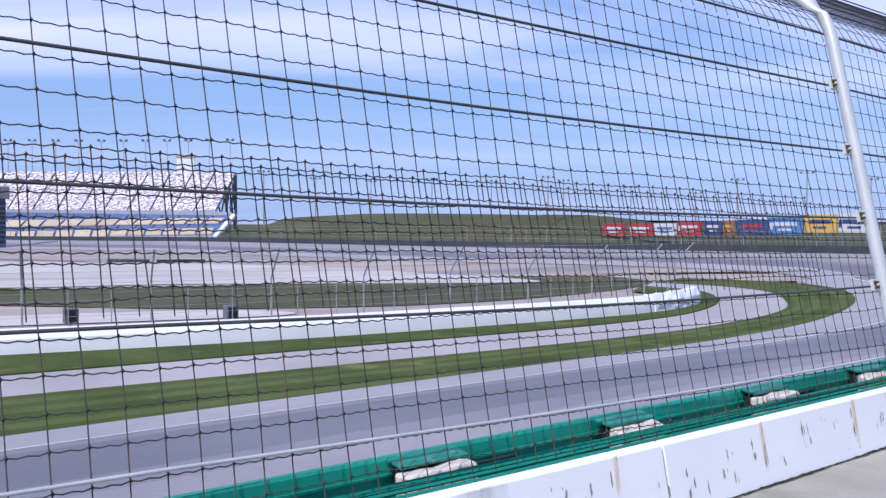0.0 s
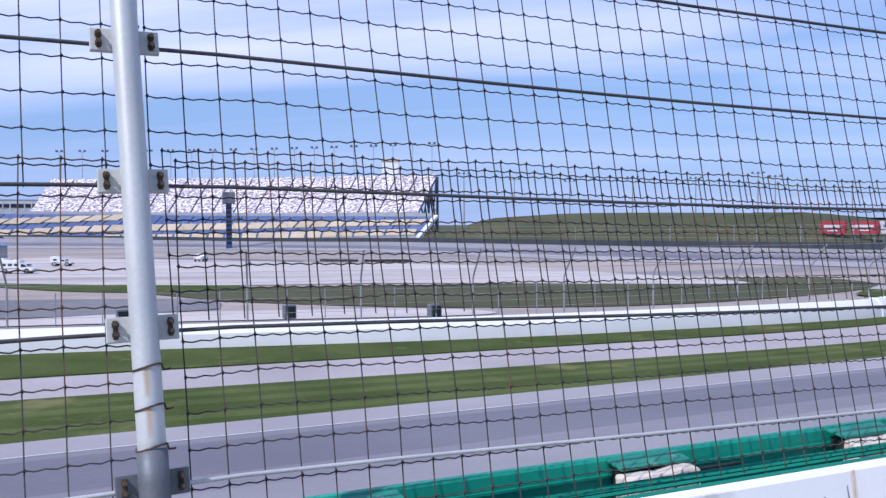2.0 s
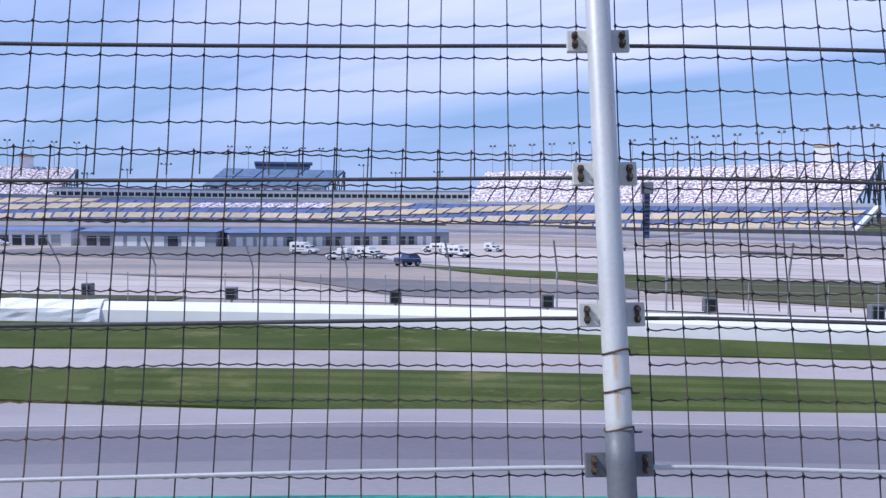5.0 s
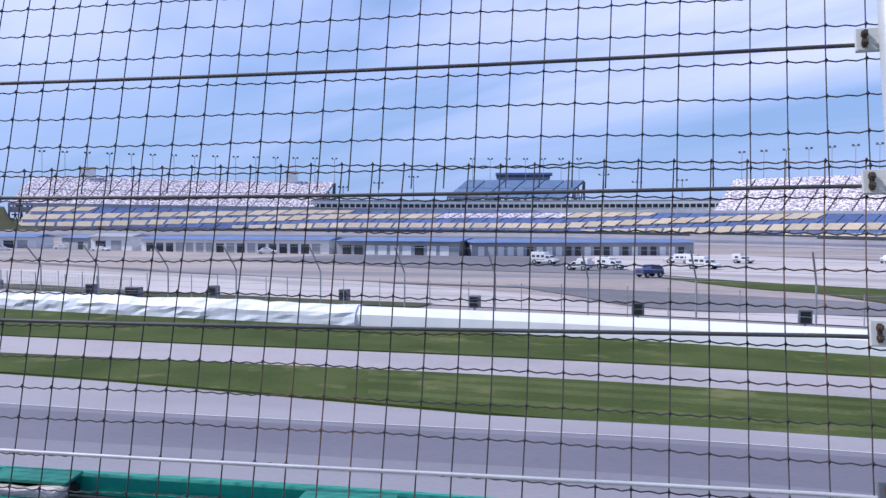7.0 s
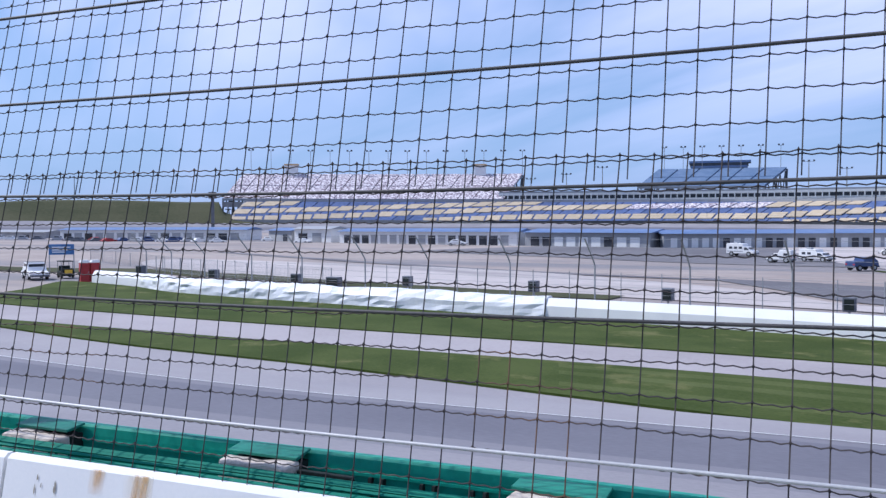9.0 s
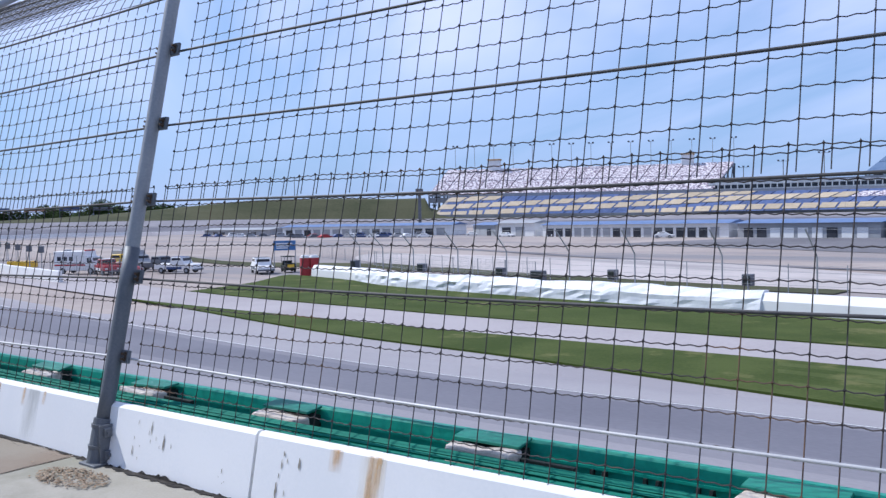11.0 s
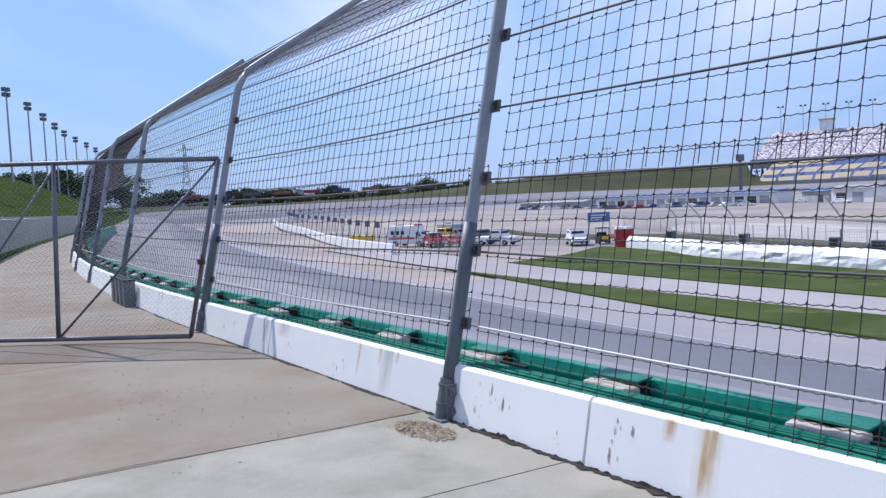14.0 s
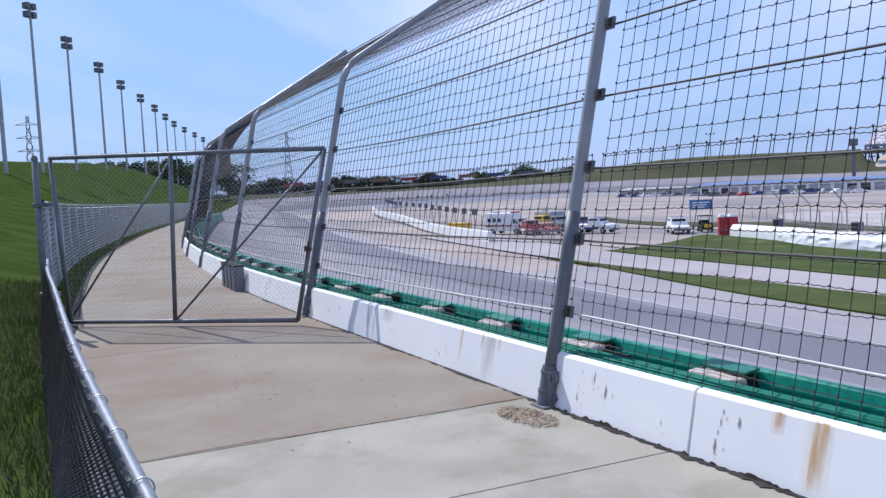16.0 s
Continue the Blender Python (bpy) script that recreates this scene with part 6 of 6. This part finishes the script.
for u in np.linspace(0.02, 0.99, 19):
    p = PE(u, 1.0); light_pole(p + [0, 3, -2], 14.0, 2, 0.14, "poles on the stand", 1.0, 20, 26)
for u in np.linspace(0.02, 0.99, 15):
    p = PW(u, 1.0); light_pole(p + [0, 3, -2], 14.5, 2, 0.16, "poles on the stand", 1.1, 60, 28)
for u in np.linspace(0.05, 0.95, 7):
    p = PP(u, 1.0); light_pole(p + [0, 0, -1], 12.5, 2, 0.15, "poles on the stand", 1.0, 45, 28)
for az, tn, d in ((56.6, 0.051, 500), (58.9, 0.046, 500), (54.3, 0.058, 480), (41.9, 0.060, 470), (39.8, 0.0515, 500), (37.0, 0.053, 500), (32.9, 0.05, 420), (8.3, 0.062, 420), (5.0, 0.055, 450), (1.4, 0.052, 450), (-2.6, 0.055, 430), (-6.5, 0.053, 430), (-10.2, 0.057, 420), (-11.2, 0.053, 440), (-15.5, 0.045, 400), (-19.5, 0.038, 400), (-22.0, 0.052, 400), (-26.0, 0.058, 400), (-29.5, 0.05, 400), (87.6, 0.047, 600)):
    b0 = pol(az, d, 0.0); b0[2] = 3.0
    light_pole(b0, EYE0[2] + tn * d - 3.0, 3, 0.28, "distant poles", 2.4, az)
# row of poles beyond the grass hill
for k, (tn, az) in enumerate(((0.2097, 129.4), (0.1771, 127.5), (0.1515, 125.8), (0.133, 124.6), (0.1184, 123.5), (0.1072, 122.7), (0.0975, 122.1), (0.0896, 121.6), (0.083, 121.0), (0.077, 120.4), (0.0715, 119.9), (0.0667, 119.3), (0.245, 131.4))):
    d = 28 / tn
    b0 = pol(az, d, 0.0); b0[2] = 2.5
    light_pole(b0, 28 + 1.6 - 2.5, 2, 0.20, "poles beyond the hill", 0.55, az + 50, hw=0.36, tiers=2)

py = thing("scoring_pylon", "dark scoring tower with a wide head in the infield", "tower", tuple(pol(23.5, 277) - [0, 0, 6.2]), 23)
bm = bmesh.new(); box(bm, -0.9, 0.9, -0.7, 0.7, 0, 15.0, 0.05); part("shaft", bm, "navy", py)
bm = bmesh.new(); box(bm, -1.9, 1.9, -1.2, 1.2, 14.0, 17.6, 0.15); part("head", bm, "steel_dark", py)
for k in range(9):
    bm = bmesh.new(); box(bm, -0.7, 0.7, -0.76, -0.7, 1.5 + k * 1.35, 2.3 + k * 1.35); part("number_panel", bm, "black", py)
py = thing("scoring_pylon", "dark pole with a square box head before the grass bank", "tower", tuple(pol(79.5, 392) - [0, 0, 2.6]), 79)
bm = bmesh.new(); box(bm, -0.7, 0.7, -0.7, 0.7, 0, 13.0, 0.05); part("shaft", bm, "steel_dark", py)
bm = bmesh.new(); box(bm, -1.7, 1.7, -1.4, 1.4, 12.4, 15.2, 0.15); part("head", bm, "steel_dark", py)

# dark wall and fence round the far side of the track
far_i = np.arange(len(near_outer) * 6 - 40, NO - 60)
farw = np.column_stack([outer[far_i, :2] - nrm[far_i] * 0.3, zo[far_i]])
wall_line("wall_far", farw, 1.15, 0.4, "far_wall", "dark outer wall round the far side of the track", base=None)
ff = thing("far_catch_fence", "thin catch fence on the far outer wall", "fence")
for i in range(0, len(farw), 2):
    p_ = farw[i]; n_ = nrm[far_i[i]]
    Vv, Ff = tubes([[p_ + [0, 0, 1.0], p_ + [0, 0, 4.2], p_ + [n_[0] * 1.6, n_[1] * 1.6, 5.8]]], 0.06, 4)
    mesh_ob("post", Vv, Ff, "pole", ff)
Vv, Ff = tubes([[farw[i] + [0, 0, z] for i in range(len(farw))] for z in (1.8, 2.6, 3.4, 4.2)], 0.022, 3)
ob = mesh_ob("cable_run", Vv, Ff, "pole", ff); ob["kind"] = "stuff"

# ---- billboards on the bank of the turn ----
bcol = [("board_red", "board_white"), ("board_red", "board_white"), ("board_white", "sky_blue"), ("board_red", "board_white"), ("navy", "board_white"), ("board_brown", "board_yellow"), ("navy", "board_red"), ("sky_blue", "board_white"), ("board_yellow", "navy"), ("board_white", "navy")]
spans_ = [(-13.79, -15.17), (-15.46, -16.93), (-16.99, -18.38), (-18.47, -19.91), (-20.12, -21.12), (-21.17, -21.89), (-22.03, -23.8), (-23.86, -25.82), (-25.88, -27.69), (-27.75, -29.6)]
tops = [0.0047, 0.0042, 0.0047, 0.0068, 0.0073, 0.008, 0.0088, 0.0112, 0.014, 0.0143]
feet = [-0.0092, -0.0086, -0.0085, -0.0084, -0.008, -0.0082, -0.0081, -0.0075, -0.005, -0.0048]
for k, (c1, c2) in enumerate(bcol):
    d = 184 - 2.0 * k
    p, q = pol(spans_[k][0], d, 0), pol(spans_[k][1], d - 3, 0)
    ang_ = math.degrees(math.atan2(q[1] - p[1], q[0] - p[0]))
    L = float(np.linalg.norm((q - p)[:2]))
    names_ = {"board_red": "red", "board_white": "white", "sky_blue": "blue", "navy": "dark navy", "board_brown": "orange-brown", "board_yellow": "yellow"}
    bb = thing("billboard", f"{names_[c1]} advertising billboard with {names_[c2]} shapes on the grass bank", "billboard", (p[0], p[1], 0.5), ang_, "billboards on the bank")
    zt, zb_ = 1.1 + tops[k] * d, 1.1 + feet[k] * d
    bm = bmesh.new(); box(bm, 0, L, -0.2, 0.2, zb_, zt, 0.04); pan = part("panel", bm, c1, bb)
    h_ = zt - zb_
    for j, (x0, x1, z0, z1) in enumerate(((0.16, 0.84, 0.52, 0.72), (0.3, 0.7, 0.24, 0.36), (0.05, 0.14, 0.3, 0.7))[: 2 + k % 2]):
        bm = bmesh.new(); box(bm, L * x0, L * x1, -0.3, 0.3, zb_ + h_ * z0, zb_ + h_ * z1, 0.0); part("printed_bar", bm, c2, pan)
    for x in (0.15, 0.85):
        bm = bmesh.new(); box(bm, L * x - 0.15, L * x + 0.15, -0.05, 0.25, -5.5, zb_ + 0.5, 0.0); part("leg", bm, "steel_dark", bb)
for k in range(9):
    az = 114.5 - k * 1.9
    d = 430.0
    p = pol(az, d, 0.0)
    bb = thing("billboard", "distant low coloured billboard beyond the far turn", "billboard", (p[0], p[1], 6.4), az, "distant billboards")
    bm = bmesh.new(); box(bm, -4.2, 4.2, -0.2, 0.2, 1.4, 3.0, 0.04); part("panel", bm, ("board_red", "navy", "steel_dark", "board_brown", "board_red", "navy", "board_brown", "navy", "steel_dark")[k], bb)
    for x in (-4, 4):
        bm = bmesh.new(); box(bm, x - 0.15, x + 0.15, 0, 0.25, -9, 1.5); part("leg", bm, "steel_dark", bb)


# ---- trees, pylons ----
def tree(at, h, seed):
    rng = random.Random(seed)
    tr = thing("tree", "distant dark green leafy tree on the skyline", "tree", tuple(at), 0, "skyline trees")
    bm = bmesh.new(); cyl(bm, (0, 0, -1), (0.1, 0, h * 0.45), h * 0.03, h * 0.018, 7)
    for k in range(4):
        a = k * 1.6 + rng.random(); cyl(bm, (0, 0, h * 0.3), (math.cos(a) * h * 0.2, math.sin(a) * h * 0.2, h * 0.62), h * 0.014, h * 0.006, 5)
    part("trunk", bm, "bark", tr)
    V, F = [], []
    clumps = [(rng.gauss(0, h * 0.17), rng.gauss(0, h * 0.17), h * rng.uniform(0.12, 0.9), h * rng.uniform(0.12, 0.2)) for _ in range(20)]
    for cx_, cy_, cz_, cr_ in clumps:
        for _ in range(70):
            d = Vector((rng.gauss(0, 1), rng.gauss(0, 1), rng.gauss(0, 1))).normalized() * cr_ * rng.uniform(0.6, 1.1)
            c = Vector((cx_, cy_, cz_)) + d
            u = Vector((rng.uniform(-1, 1), rng.uniform(-1, 1), rng.uniform(-1, 1))).normalized() * h * 0.035
            w = u.orthogonal().normalized() * h * 0.03
            n0 = len(V)
            V += [tuple(c + u), tuple(c + w), tuple(c - u), tuple(c - w)]
            F.append((n0, n0 + 1, n0 + 2, n0 + 3))
    mesh_ob("crown", V, F, "leaf", tr)
    return tr


base_trees = [tree((0, 0, -500), 10, s) for s in range(3)]
rng = random.Random(4)
spots = [(az, 330 + rng.uniform(-30, 60), rng.uniform(0.040, 0.052)) for az in np.arange(118.6, 127.4, 0.42)] + [(az, 480 + rng.uniform(-40, 60), rng.uniform(0.016, 0.028)) for az in np.arange(108.5, 118.6, 0.75)] + \
        [(99.5, 470, 0.026), (105.6, 480, 0.022), (101.8, 480, 0.018)] + [(az, 500 + rng.uniform(-30, 60), rng.uniform(0.013, 0.021)) for az in np.arange(93.5, 108.5, 0.8)] + [ (92.0, 520, 0.02), (133, 300, 0.06), (135, 300, 0.06)] + [(az, 420 + rng.uniform(0, 60), 0.004) for az in np.arange(-31, -15, 1.6)]
for i, (az, d, tn) in enumerate(spots):
    p = pol(az, d, 0)
    top = 1.6 + tn * d
    h = rng.uniform(8, 11)
    p[2] = top - h
    tr = copy_thing(base_trees[i % 3], pose(*p, 0, 0, rng.uniform(0, 360)))
    tr.scale = (h / 10 * 1.5, h / 10 * 1.5, h / 10)
for b_ in base_trees:
    for o in (*b_.children_recursive, b_):
        bpy.data.objects.remove(o)
for az, d, tn in ((129.9, 420, 0.1002), (114.7, 520, 0.075)):
    p = pol(az, d, 0); h = tn * d + 1.6 - 3
    tw = thing("lattice_tower", "grey steel lattice power pylon on the skyline", "power pylon", (p[0], p[1], 3.0), az)
    paths = []
    for sx, sy in ((-1, -1), (1, -1), (1, 1), (-1, 1)):
        paths.append([(sx * 3.2, sy * 3.2, 0), (sx * 1.0, sy * 1.0, h * 0.65), (sx * 0.5, sy * 0.5, h)])
    for k in range(9):
        z0, z1 = h * k / 9, h * (k + 1) / 9
        w0, w1 = 3.2 - 2.7 * k / 9, 3.2 - 2.7 * (k + 1) / 9
        for sy in (-1, 1):
            paths += [[(-w0, sy * w0, z0), (w1, sy * w1, z1)], [(w0, sy * w0, z0), (-w1, sy * w1, z1)]]
    Vv, Ff = tubes(paths, 0.16, 4)
    mesh_ob("lattice", Vv, Ff, "pole", tw)
    for z in (0.62, 0.76, 0.9):
        Vv, Ff = tubes([[(-5, 0, h * z), (0, 0, h * z + 1.2), (5, 0, h * z)], [(-5, 0, h * z), (5, 0, h * z)]], 0.14, 4)
        mesh_ob("crossarm", Vv, Ff, "pole", tw)
